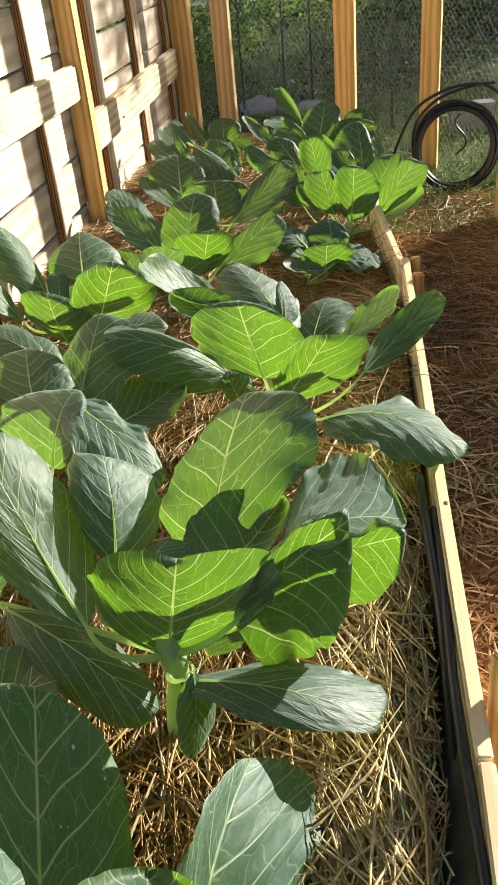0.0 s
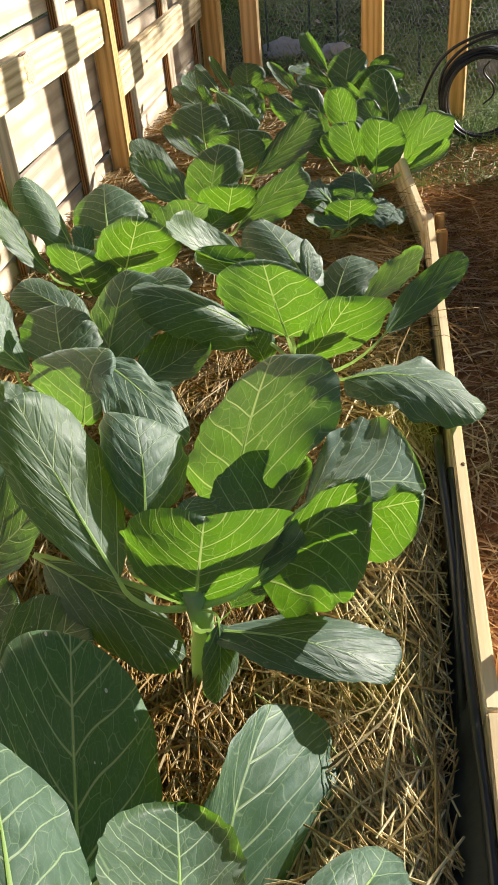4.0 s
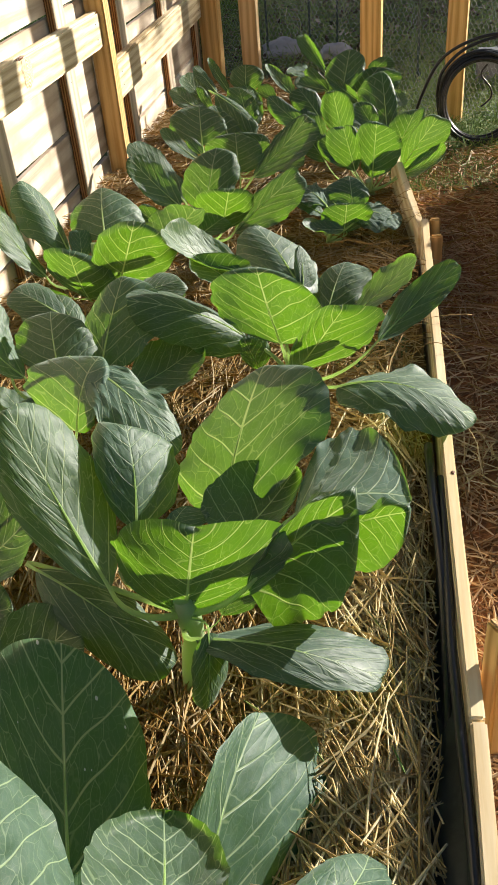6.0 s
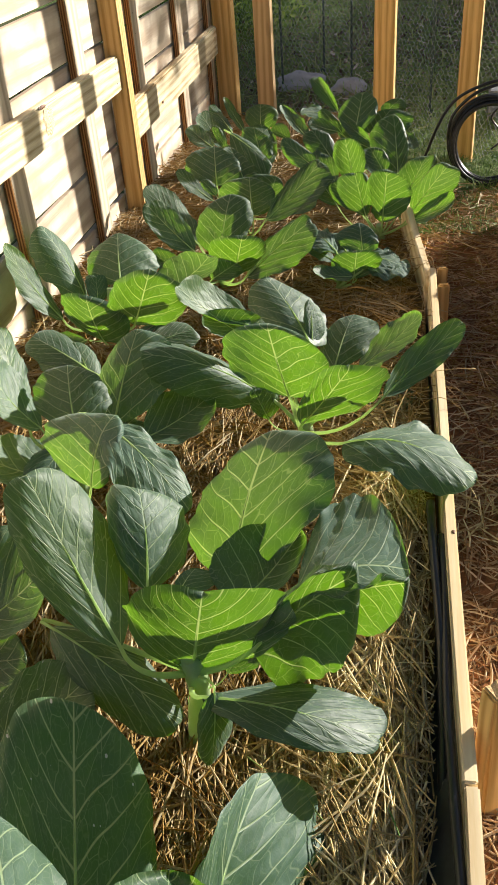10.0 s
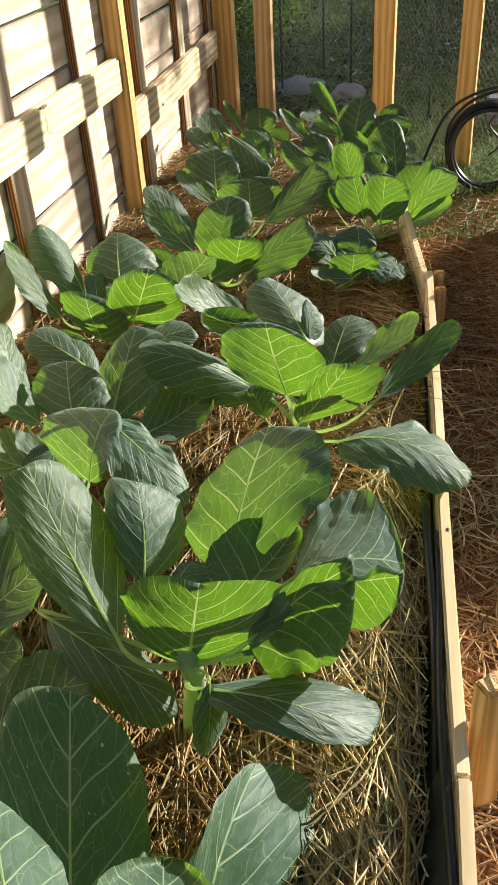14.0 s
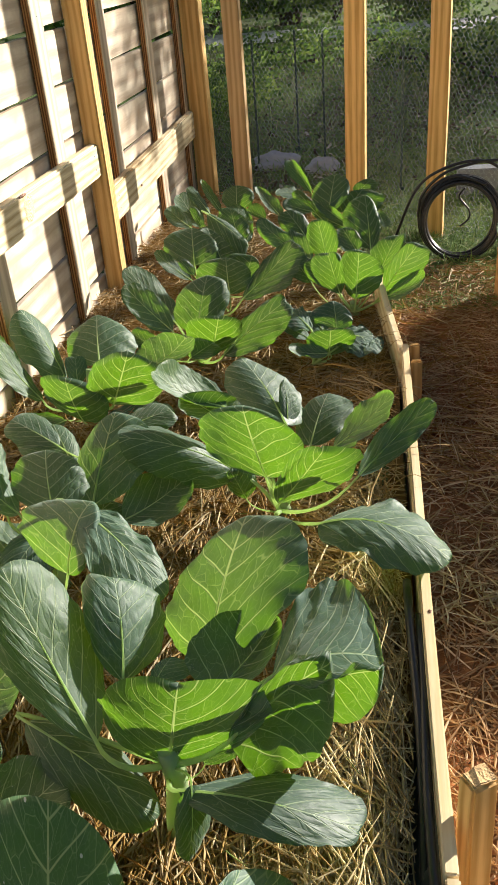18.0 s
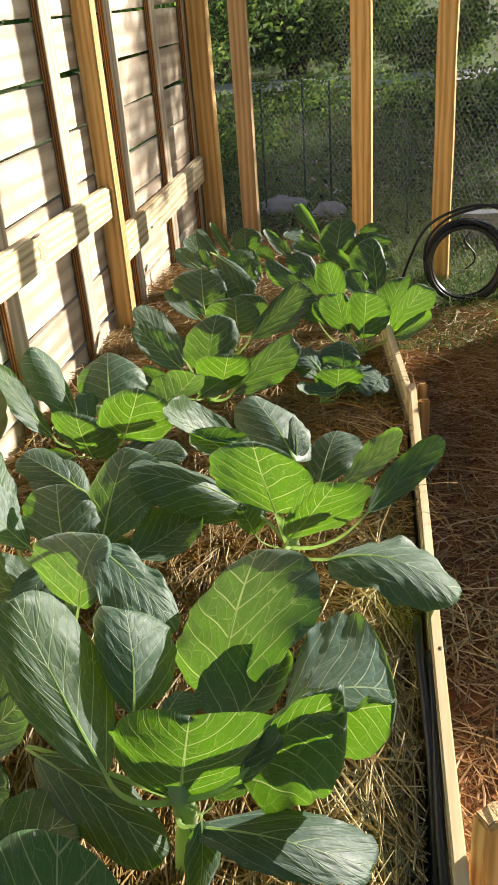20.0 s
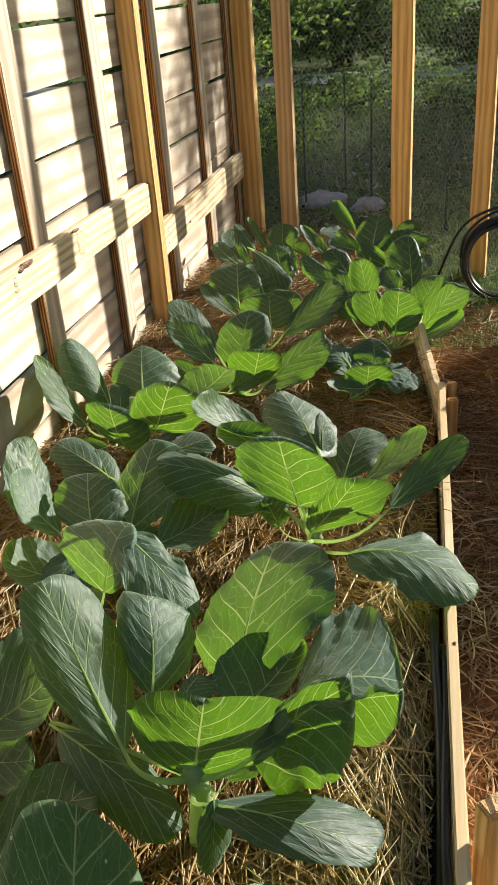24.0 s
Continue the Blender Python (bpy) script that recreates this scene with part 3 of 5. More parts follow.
ob = thing("stake", (0.176, 0.40, 0), "rough-topped round wooden stake driven beside the board", "stake", "stakes holding the boards")
bm = box((0.040, 0.032, 0.285), (0, 0, 0.0825), 0.004, 7, 0.002, 4)
for v in bm.verts:
    if v.co.z > 0.21:
        v.co.z += 0.010 * noise.noise(v.co * 55) + 0.12 * v.co.x
        v.co.x *= 0.95
part("timber", bm, FRESH_V, ob)
top = box((0.034, 0.027, 0.004), (0.0, 0, 0.2262), 0.0015, 3, 0.001, 2)
for v in top.verts:
    v.co.z += 0.005 * noise.noise(v.co * 120) + 0.12 * v.co.x
part("end_grain", top, END_GRAIN, ob, "pale rough end grain")
ob.rotation_euler = (radians(-5), radians(3), radians(32))


def board_knot(board, y, x, size):
    bm = bmesh.new()
    bmesh.ops.create_icosphere(bm, subdivisions=3, radius=1.0)
    for v in bm.verts:
        k = 1 + 0.4 * noise.noise(v.co * 2.2 + Vector((y, 0, 0)))
        v.co = Vector((v.co.x * size * 0.7 * k, v.co.y * size * k, v.co.z * 0.0012))
    part("knot", bm, KNOT, board, "small dark knot").location = (x, y, 0.0702)


board_knot(BOARDS[1], -0.30, 0.003, 0.0045)
board_knot(BOARDS[1], 0.38, -0.003, 0.0035)
board_knot(BOARDS[0], 0.40, 0.002, 0.0040)
stake((0.125, 1.78, 0), 0.140, 0.030, 0.018, "short wooden stake behind the board joint")
stake((0.122, 1.84, 0), 0.160, 0.026, 0.018, "taller wooden stake behind the board joint")

# ---- black pipe and cloth along the board ----
ob = thing("drip_pipe", (0.10, 0.2, 0.06), "black plastic pipe lying along the inside of the board", "pipe")
ob.location.z += 0.035
pts = [(edge_x(y) - 0.10 - 0.020 - 0.004 * math.sin(y * 9), y - 0.2, 0.028 + 0.03 * max(0, y - 0.2) - 0.15 * max(0, 0.58 - y)) for y in steps(0.25, 0.88, 26)]
part("pipe", tube(pts, 0.0075, 10), PIPE, ob)
pts = [(edge_x(y) - 0.10 - 0.010 + 0.003 * math.sin(y * 11), y - 0.2, 0.046 + 0.004 * math.sin(y * 7)) for y in steps(-0.75, 0.80, 40)]
part("pipe", tube(pts, 0.0065, 8), PIPE, ob)


def cloth():
    bm = bmesh.new()
    rows = []
    for y in steps(-0.75, 0.78, 50):
        row = []
        for i in range(9):
            s = i / 8
            x = edge_x(y) - 0.002 - 0.046 * s * (1.0 - 0.75 * max(0, (y - 0.20) / 0.75))
            z = 0.132 - 0.040 * s ** 0.8 + 0.006 * noise.noise((s * 4, y * 9, 2))
            row.append(bm.verts.new((x - 0.1, y, z - 0.05 - 0.05 * max(0, y - 0.2))))
        rows.append(row)
    for p, q in zip(rows, rows[1:]):
        for i in range(8):
            bm.faces.new((p[i], p[i + 1], q[i + 1], q[i])).smooth = True
    bmesh.ops.solidify(bm, geom=bm.faces[:], thickness=0.0015)
    return bm


ob = thing("ground_cloth", (0.10, 0, 0.05), "black wrinkled ground cloth lining the board", "cloth")
part("sheet", cloth(), FABRIC, ob)

# ---- second bed across the path ----
ob = thing("planter_box", (0.50, 1.9, 0), "orange-brown wooden planter box across the path", "planter")
a, b = Vector((0.405, 2.60)), Vector((0.540, 1.20))
ang = math.atan2(b.y - a.y, b.x - a.x) + math.pi / 2
wall = part("side_board", box((0.035, (b - a).length, 0.31), (0, 0, 0.155), 0.004, 6, 0.003, 5), PLANTER, ob)
wall.location = ((a.x + b.x) / 2 + 0.018 - 0.50, (a.y + b.y) / 2 - 1.9, 0)
wall.rotation_euler = (0, 0, ang)
end = part("end_board", box((0.9, 0.035, 0.31), (0.45, 0, 0.155), 0.004, 3, 0.003, 6), FRESH_X, ob)
end.location = (a.x + 0.04 - 0.50, a.y - 1.9 + 0.02, 0)
end.rotation_euler = (0, 0, ang)
soil = part("soil", box((0.86, 1.36, 0.02), (0.40, 0.0, 0.26), 0.0), SOIL, ob, "dark soil")
soil.rotation_euler = (0, 0, ang)

# ---- coil of black pipe leaning on the post ----
ob = thing("pipe_coil", (0.318, 3.12, ground_z(0.318, 3.12)), "coil of black irrigation pipe leaning against the post", "pipe coil")
rnd = random.Random(4)
for k in range(12):
    r = 0.134 + 0.0022 * k
    dx, dz, dy, tl = rnd.uniform(-0.006, 0.006), rnd.uniform(-0.008, 0.008), rnd.uniform(-0.030, 0.030), rnd.uniform(-0.06, 0.06)
    pts = [(dx + r * math.cos(q), dy + 0.25 * r * math.sin(q) + tl * r * math.cos(q), 0.163 + dz * 0.5 + r * math.sin(q)) for q in steps(0, 2 * math.pi, 40)]
    part("loop", tube(pts, 0.0060, 8, False), PIPE, ob)


def glide(points, n=8):
    """A smooth line through the points."""
    p = [Vector(c) for c in (points[0], *points, points[-1])]
    out = []
    for a, b, c, d in zip(p, p[1:], p[2:], p[3:]):
        for s in steps(0, 1, n)[:-1]:
            out.append(b + (c - a) * (0.5 * s) + (a * 2 - b * 5 + c * 4 - d) * (0.5 * s * s) + (b * 3 - a - c * 3 + d) * (0.5 * s ** 3))
    return out + [p[-1]]


LOOSE = (((-0.27, 0.03, 0.0), (-0.245, 0.03, 0.11), (-0.165, 0.03, 0.29), (-0.04, 0.03, 0.365), (0.085, 0.03, 0.375), (0.165, 0.03, 0.32), (0.20, 0.03, 0.24)),
         ((-0.165, 0.02, 0.17), (-0.15, 0.02, 0.26), (-0.07, 0.03, 0.335), (0.05, 0.03, 0.372), (0.13, 0.03, 0.378)),
         ((-0.12, 0.0, 0.09), (-0.155, 0.01, 0.18), (-0.12, 0.01, 0.28), (-0.02, 0.02, 0.325), (0.09, 0.01, 0.29)))
for line in LOOSE:
    part("loose_end", tube(glide(line), 0.0058, 8), PIPE, ob)
part("loose_end", tube(glide(((0.01, 0.0, 0.285), (-0.01, 0.0, 0.25), (0.028, 0.0, 0.20), (0.030, 0.0, 0.165), (-0.002, 0.0, 0.135))), 0.0035, 8), PIPE, ob)




# ---- collard plants ----
def collard(kind, x, y, top, radius, lean=(0.0, 0.0)):
    """An empty plant at its place in the bed, with its stalk; leaves are added to it."""
    ob = thing("collard_plant", (x, y, 0.03), LABELS[kind], "plant", "collard plants in the bed")
    rnd = random.Random(kind)
    pts, rad = [], []
    for i in range(9):
        s = i / 8
        pts.append((0.006 * math.sin(s * 5 + x * 9) + lean[0] * s, 0.006 * math.cos(s * 4 + y * 9) + lean[1] * s, -0.03 + (top + 0.02) * s))
        rad.append(radius * (1.0 + 0.12 * math.sin(s * 17)) * (1 - 0.25 * s))
    part("stalk", tube(pts, rad, 12), STEM, ob, "pale ringed stalk")
    ob["crown"] = (lean[0], lean[1], top - 0.04)
    return ob


LEAF_COUNT = [0]


def leaf(plant, base, tip, left, right, p=1.0, arch=0.0, curl=0.0, lip=0.0, holes=0, bend=None, crisp=1.0, roll=(0.0, 0.0), hem=1.0, fold=0.0):
    """A collard leaf: blade from base to tip, its half widths reaching left and right in one smooth curve; arch or bend bows
    the midrib, curl turns the rim, lip turns the tip, roll folds the left or right margin over, hem says how far the rim turns back, fold creases the blade along its midrib."""
    LEAF_COUNT[0] += 1
    rnd = random.Random(LEAF_COUNT[0])
    b, t, lft, rgt = (Vector(c) for c in (base, tip, left, right))
    axis = t - b
    peak = 0.5 ** (1 / p)
    nrm = axis.cross(rgt - lft).normalized()
    size = (axis.length + (rgt - lft).length) / 2
    sweep = Vector(bend) if bend else nrm * (arch if abs(arch) >= 0.001 else -0.03 * axis.length)

    def mid(u):
        return b + axis * u + sweep * (4 * u * (1 - u))

    m = mid(peak)
    hl, hr = lft - m, rgt - m
    # the half widths are taken square to the midrib as far as they lean along it
    dirn = axis.normalized()
    sl, sr = hl.dot(dirn), hr.dot(dirn)
    hl, hr = hl - dirn * sl * 0.35, hr - dirn * sr * 0.35
    slope, cup = (hr - hl) / 2, (hr + hl) / 2
    side = slope.normalized()
    nu, nv = (46, 36) if size > 0.13 else (28, 22)
    ph1, ph2, ph3 = (rnd.uniform(0, 6.28) for _ in range(3))
    f1, f2 = rnd.uniform(7, 11), rnd.uniform(17, 24)
    ruf = size * rnd.uniform(0.016, 0.032) * (0.5 + 0.5 * crisp)
    ridge = size * 0.0046 * (0.5 + 0.5 * crisp)
    rim = hem * min(axis.length, slope.length * 2) * rnd.uniform(0.09, 0.17)
    rim *= math.copysign(1.0 if abs(nrm.y) > 0.7 else 0.5, nrm.y) if abs(nrm.y) > 0.35 else rnd.choice((-0.25, 0.25))
    key = rnd.uniform(0, 50)
    pairs = rnd.choice((5.4, 6.0, 6.6))
    skew = rnd.uniform(-0.07, 0.07)

    def rise(u, v):
        """Counts the side veins along the blade: whole numbers lie on a vein."""
        a = abs(v)
        wave = 0.035 * noise.noise((u * 2.6 + key, v * 2.2, 7.0))
        return (u - 0.40 * a - 0.08 * a * a + skew * v + wave) * pairs

    def shape(u):
        if u > peak:
            return max(1 - ((u - peak) / (1 - peak)) ** 2.4, 0.0) ** 0.48
        return max(1 - ((peak - u) / peak) ** 2.0, 0.0) ** 0.6

    def surf(u, v):
        w = shape(u)
        a = abs(v)
        wide = w * (1 + (0.06 * noise.noise((u * 6, key, 3.0 if v > 0 else 9.0)) + 0.018 * math.sin(u * 31 + ph3)) * a)
        co = mid(u) + slope * (wide * v) + cup * (wide * (fold * a + (1 - fold) * v * v))
        lift = curl * w * a ** 3 + ruf * w * a ** 3 * (math.sin(u * f1 + ph1 + (1.5 if v > 0 else 0)) + 0.6 * math.sin(u * f2 + ph2 + 4 * v))
        # the rim turns back, with a thin crimp
        edge = 1 - w * (1 - a) if u > peak else a * (u / peak) ** 0.3
        lift += rim * edge ** 8 * (0.8 + 0.45 * noise.noise((u * 3.1 + key, v * 1.3, 5.0)))
        lift += size * 0.006 * a ** 6 * math.sin(u * 58 + ph3 * 3 + 2 * v) * w
        # blade swells between side veins
        lift -= ridge * w * math.cos(2 * math.pi * rise(u, v * w)) * min(1, a * 3) * (1 - a * 0.3)
        lift += size * (0.035 * noise.noise((u * 2.4 + key, v * 1.7, key)) * min(1.0, a * 1.4) + 0.010 * crisp * noise.noise((u * 9 + key, v * 8, 2.0)) * a) * w
        lift -= size * 0.012 * math.exp(-(a * w / 0.10) ** 2) * (1 - u)
        lift += lip * max(0.0, (u - 0.62) / 0.38) ** 2
        turn = roll[1] if v > 0 else roll[0]
        if turn:
            k = max(0.0, (a - 0.55) / 0.45) * w
            lift += turn * k
            co = co - side * (math.copysign(abs(turn) * 1.3 * k * k, v))
        return co + nrm * lift + dirn * ((sl if v < 0 else sr) * 0.28 * a * a * w)

    verts, faces, uvs, counts = [], [], [], []
    for i in range(nu + 1):
        u = 0.5 - 0.5 * math.cos(math.pi * i / nu)
        w = shape(u)
        for j in range(nv + 1):
            v = 2 * j / nv - 1
            verts.append(surf(u, v))
            uvs.append((u, 0.5 + 0.5 * v * w))
            counts.append((rise(u, v * w) + 9.0, v * w))
    for i in range(nu):
        for j in range(nv):
            k = i * (nv + 1) + j
            faces.append((k, k + 1, k + nv + 2, k + nv + 1))
    me = mesh_from("leaf", verts, faces, LEAF_HOLES if holes else LEAF, True)
    for title, values in (("UVMap", uvs), ("VeinMap", counts)):
        layer = me.uv_layers.new(name=title)
        layer.data.foreach_set("uv", [c for loop in me.loops for c in values[loop.vertex_index]])
    ob = new("leaf", me)
    ob.parent = plant
    # midrib in the blade, running on into the leaf stalk down to the crown
    thick = 0.0029 * min(1.25, size / 0.16)
    foot = Vector(tuple(plant["crown"]))
    foot.z = max(min(foot.z, b.z - 0.02), 0.02)
    pts, rad = [], []
    ctrl = b - dirn * (0.45 * (b - foot).length) + Vector((0, 0, -0.1 * (b - foot).length))
    for s in steps(0, 1, 7)[:-1]:
        pts.append(foot * (1 - s) ** 2 + ctrl * (2 * s * (1 - s)) + b * s * s)
        rad.append(thick * (1.55 - 0.75 * s))
    for s in steps(0, 0.6, 10):
        pts.append(surf(s, 0.0))
        rad.append(thick * 0.72 * max(0.0, 1 - s / 0.62) ** 0.8 + 0.0002)
    part("midrib", tube(pts, rad, 7), MIDRIB, ob, "pale green midrib and leaf stalk")
    return ob


LABELS = {
    "near": "large collard plant with nibbled dark blue-green leaves",
    "left_near": "collard plant with dull dark leaves low beside the fence",
    "front": "big collard plant with cupped blue-green leaves, sunlit from behind",
    "side": "collard plant with folded grey-green leaves near the fence",
    "shaded": "collard plant with dull dark green leaves in shade",
    "left_round": "collard plant with round blue-green leaves against the fence",
    "right": "collard plant with glowing green leaves beside the edging board",
    "middle": "collard plant with backlit yellow-green leaves in the straw",
    "small": "small young collard with curly sun-bleached leaves",
    "right_far": "collard plant with bright yellow-green leaves over the board",
    "left_far": "collard plant with broad dusky leaves near the fence",
    "corner": "bushy collard plant in the corner by the post",
    "corner_right": "tall bushy collard plant in front of the wire",
}

plant = collard("near", -0.23, 0.06, 0.2, 0.016)
leaf(plant, (-0.044, 0.009, 0.072), (-0.104, 0.252, 0.235), (-0.165, 0.143, 0.204), (0.015, 0.149, 0.112), p=1.1, holes=1, arch=0.012)
leaf(plant, (0.095, 0.005, 0.055), (0.124, 0.239, 0.152), (0.080, 0.061, 0.195), (0.199, 0.181, 0.055), p=0.95, bend=(-0.008, -0.034, 0.052), crisp=0.8, hem=0.2, fold=0.9)
leaf(plant, (0.055, -0.172, 0.447), (-0.072, 0.023, 0.371), (-0.067, -0.100, 0.397), (0.040, -0.062, 0.351), p=1.15, crisp=1.6)
leaf(plant, (0.110, -0.095, 0.300), (0.051, 0.086, 0.183), (0.028, -0.034, 0.307), (0.140, -0.005, 0.263), p=1.15)
leaf(plant, (0.202, -0.050, 0.255), (0.254, 0.098, 0.130), (0.197, 0.021, 0.217), (0.292, 0.093, 0.055), p=1.15, arch=-0.015)
leaf(plant, (-0.241, 0.210, 0.130), (-0.119, 0.310, 0.196), (-0.208, 0.300, 0.207), (-0.125, 0.230, 0.159), p=1.05, holes=1, arch=0.010)

plant = collard("front", -0.221, 0.424, 0.21, 0.019)
leaf(plant, (0.036, 0.126, 0.227), (0.074, 0.296, 0.364), (-0.062, 0.276, 0.216), (0.164, 0.186, 0.348), p=1.05, arch=-0.010)
leaf(plant, (0.065, 0.046, 0.259), (0.128, 0.176, 0.275), (0.022, 0.106, 0.291), (0.128, 0.066, 0.290), p=1.0, arch=0.008, crisp=1.2)
leaf(plant, (-0.000, 0.006, 0.161), (0.027, 0.006, 0.307), (-0.060, -0.039, 0.319), (0.148, -0.029, 0.318), p=1.45, arch=-0.010, hem=0.45)
leaf(plant, (0.144, 0.026, 0.311), (0.278, 0.031, 0.353), (0.186, 0.221, 0.309), (0.219, -0.034, 0.386), p=1.0, arch=-0.018, crisp=1.3, roll=(0.0, 0.012))
leaf(plant, (0.090, -0.014, 0.243), (0.221, -0.019, 0.390), (0.145, -0.014, 0.338), (0.165, 0.021, 0.134), p=0.95, arch=0.010, crisp=1.2)
leaf(plant, (0.169, 0.056, 0.267), (0.277, 0.036, 0.327), (0.225, 0.066, 0.318), (0.228, 0.046, 0.212), p=1.2, arch=0.008)
leaf(plant, (0.021, -0.034, 0.162), (0.251, -0.039, 0.121), (0.183, 0.021, 0.139), (0.152, -0.089, 0.159), p=1.05, bend=(0.004, -0.010, 0.030), crisp=1.1)
leaf(plant, (0.041, -0.039, 0.182), (0.032, -0.074, 0.075), (0.021, -0.064, 0.139), (0.059, -0.031, 0.115), p=1.0, arch=0.006)
leaf(plant, (-0.082, -0.024, 0.233), (-0.205, 0.076, 0.430), (-0.195, 0.001, 0.343), (-0.122, 0.106, 0.328), p=1.0, arch=0.006, crisp=1.4)
leaf(plant, (-0.061, 0.046, 0.269), (-0.090, 0.151, 0.357), (-0.141, 0.111, 0.354), (-0.025, 0.156, 0.285), p=1.15, arch=-0.014, crisp=1.3, roll=(0.022, 0.0))
leaf(plant, (-0.016, 0.046, 0.270), (-0.002, 0.086, 0.277), (-0.022, 0.061, 0.279), (0.030, 0.066, 0.274), p=1.1, arch=-0.006)
leaf(plant, (-0.183, -0.005, 0.238), (-0.005, -0.062, 0.141), (-0.077, 0.011, 0.187), (-0.109, -0.069, 0.170), p=1.0, bend=(0.0, -0.004, 0.020), crisp=0.6)
leaf(plant, (0.045, 0.016, 0.154), (0.068, 0.046, 0.180), (0.039, 0.046, 0.164), (0.091, 0.026, 0.172), p=1.0)
leaf(plant, (-0.058, 0.036, 0.173), (-0.107, 0.076, 0.176), (-0.097, 0.056, 0.158), (-0.064, 0.076, 0.181), p=1.0)

plant = collard("left_near", -0.66, 0.5, 0.16, 0.012)
leaf(plant, (0.048, 0.010, 0.098), (0.154, 0.116, 0.155), (0.068, 0.158, 0.199), (0.154, 0.003, 0.138), p=1.05, arch=0.015)
leaf(plant, (0.004, -0.003, 0.055), (0.154, -0.007, 0.081), (0.052, 0.052, 0.080), (0.107, -0.058, 0.057), p=1.0, arch=0.015)

plant = collard("side", -0.567, 0.93, 0.19, 0.013)
leaf(plant, (0.128, -0.230, 0.252), (0.151, -0.160, 0.346), (0.011, -0.130, 0.289), (0.172, -0.210, 0.298), p=1.5, arch=-0.010, lip=0.012)
leaf(plant, (0.145, -0.165, 0.326), (0.296, -0.270, 0.251), (0.191, -0.275, 0.293), (0.232, -0.170, 0.302), p=0.95, bend=(0.0, 0.0, 0.018), crisp=2.2)
leaf(plant, (0.039, -0.060, 0.243), (-0.004, 0.050, 0.310), (-0.066, -0.000, 0.274), (0.086, -0.000, 0.276), p=1.1, arch=-0.010)
leaf(plant, (-0.065, -0.037, 0.222), (-0.145, 0.108, 0.350), (-0.158, 0.001, 0.320), (-0.115, 0.085, 0.253), crisp=2, p=1.15, arch=0.012)
leaf(plant, (-0.034, -0.050, 0.233), (-0.116, -0.029, 0.349), (-0.079, -0.092, 0.296), (-0.091, 0.029, 0.295), p=1.1, arch=0.012)
leaf(plant, (-0.004, -0.022, 0.109), (-0.136, -0.096, 0.206), (-0.055, -0.138, 0.157), (-0.103, 0.026, 0.153), p=1.0, arch=0.02)
leaf(plant, (0.019, 0.025, 0.122), (0.088, 0.101, 0.162), (0.034, 0.110, 0.173), (0.102, 0.063, 0.141), p=1.0)
leaf(plant, (-0.000, -0.021, 0.179), (-0.027, -0.129, 0.166), (-0.045, -0.092, 0.200), (0.031, -0.116, 0.161), p=1.0, arch=0.02)
leaf(plant, (-0.025, -0.068, 0.149), (0.041, -0.113, 0.163), (-0.013, -0.127, 0.142), (0.023, -0.056, 0.157), p=1.0)

plant = collard("shaded", -0.5, 1.2, 0.18, 0.013)
leaf(plant, (-0.009, -0.200, 0.171), (0.013, -0.050, 0.298), (-0.055, -0.140, 0.232), (0.093, -0.120, 0.240), p=1.1, arch=-0.012)
leaf(plant, (0.057, -0.220, 0.152), (0.162, -0.100, 0.180), (0.075, -0.120, 0.194), (0.153, -0.200, 0.151), p=1.1, arch=0.012)
leaf(plant, (-0.114, -0.025, 0.141), (-0.180, 0.063, 0.202), (-0.241, -0.002, 0.178), (-0.128, 0.054, 0.166), p=1.2)
leaf(plant, (-0.152, 0.008, 0.177), (-0.267, 0.044, 0.223), (-0.253, 0.006, 0.188), (-0.209, 0.077, 0.214), p=1.1)
leaf(plant, (-0.053, -0.073, 0.110), (0.036, -0.033, 0.140), (-0.032, -0.027, 0.119), (-0.000, -0.061, 0.110), p=1.0)
leaf(plant, (-0.011, 0.059, 0.196), (0.078, 0.119, 0.210), (0.013, 0.126, 0.218), (0.073, 0.077, 0.187), p=1.0)

plant = collard("left_round", -0.7, 1.58, 0.19, 0.012)
leaf(plant, (0.019, 0.025, 0.184), (-0.025, 0.179, 0.257), (-0.107, 0.120, 0.190), (0.090, 0.122, 0.197), p=1.2, arch=-0.01)
leaf(plant, (0.058, -0.028, 0.097), (0.139, -0.103, 0.266), (0.026, -0.097, 0.197), (0.216, -0.076, 0.167), p=1.35, arch=-0.012)
leaf(plant, (-0.023, -0.047, 0.055), (-0.034, -0.089, 0.195), (-0.108, -0.085, 0.172), (0.055, -0.070, 0.113), p=1.4, arch=-0.01)
leaf(plant, (-0.073, 0.004, 0.140), (-0.203, 0.099, 0.307), (-0.171, 0.003, 0.220), (-0.158, 0.170, 0.205), p=1.05, arch=-0.012, curl=0.008)
leaf(plant, (-0.126, -0.048, 0.116), (-0.214, -0.088, 0.334), (-0.179, -0.121, 0.215), (-0.175, -0.018, 0.206), p=0.95, arch=0.01)
leaf(plant, (-0.039, -0.009, 0.135), (-0.048, 0.031, 0.201), (-0.068, 0.006, 0.190), (-0.020, 0.037, 0.177), p=1.2)
leaf(plant, (0.145, 0.032, 0.165), (0.245, 0.074, 0.240), (0.115, 0.107, 0.209), (0.257, 0.026, 0.219), p=1.25, arch=0.01)
leaf(plant, (-0.074, -0.045, 0.055), (-0.179, -0.121, 0.075), (-0.106, -0.166, 0.055), (-0.158, -0.055, 0.082), p=1.0, arch=0.015)
leaf(plant, (0.038, -0.037, 0.055), (0.213, -0.018, 0.055), (0.093, 0.063, 0.055), (0.168, -0.102, 0.055), p=1.0, arch=0.015)

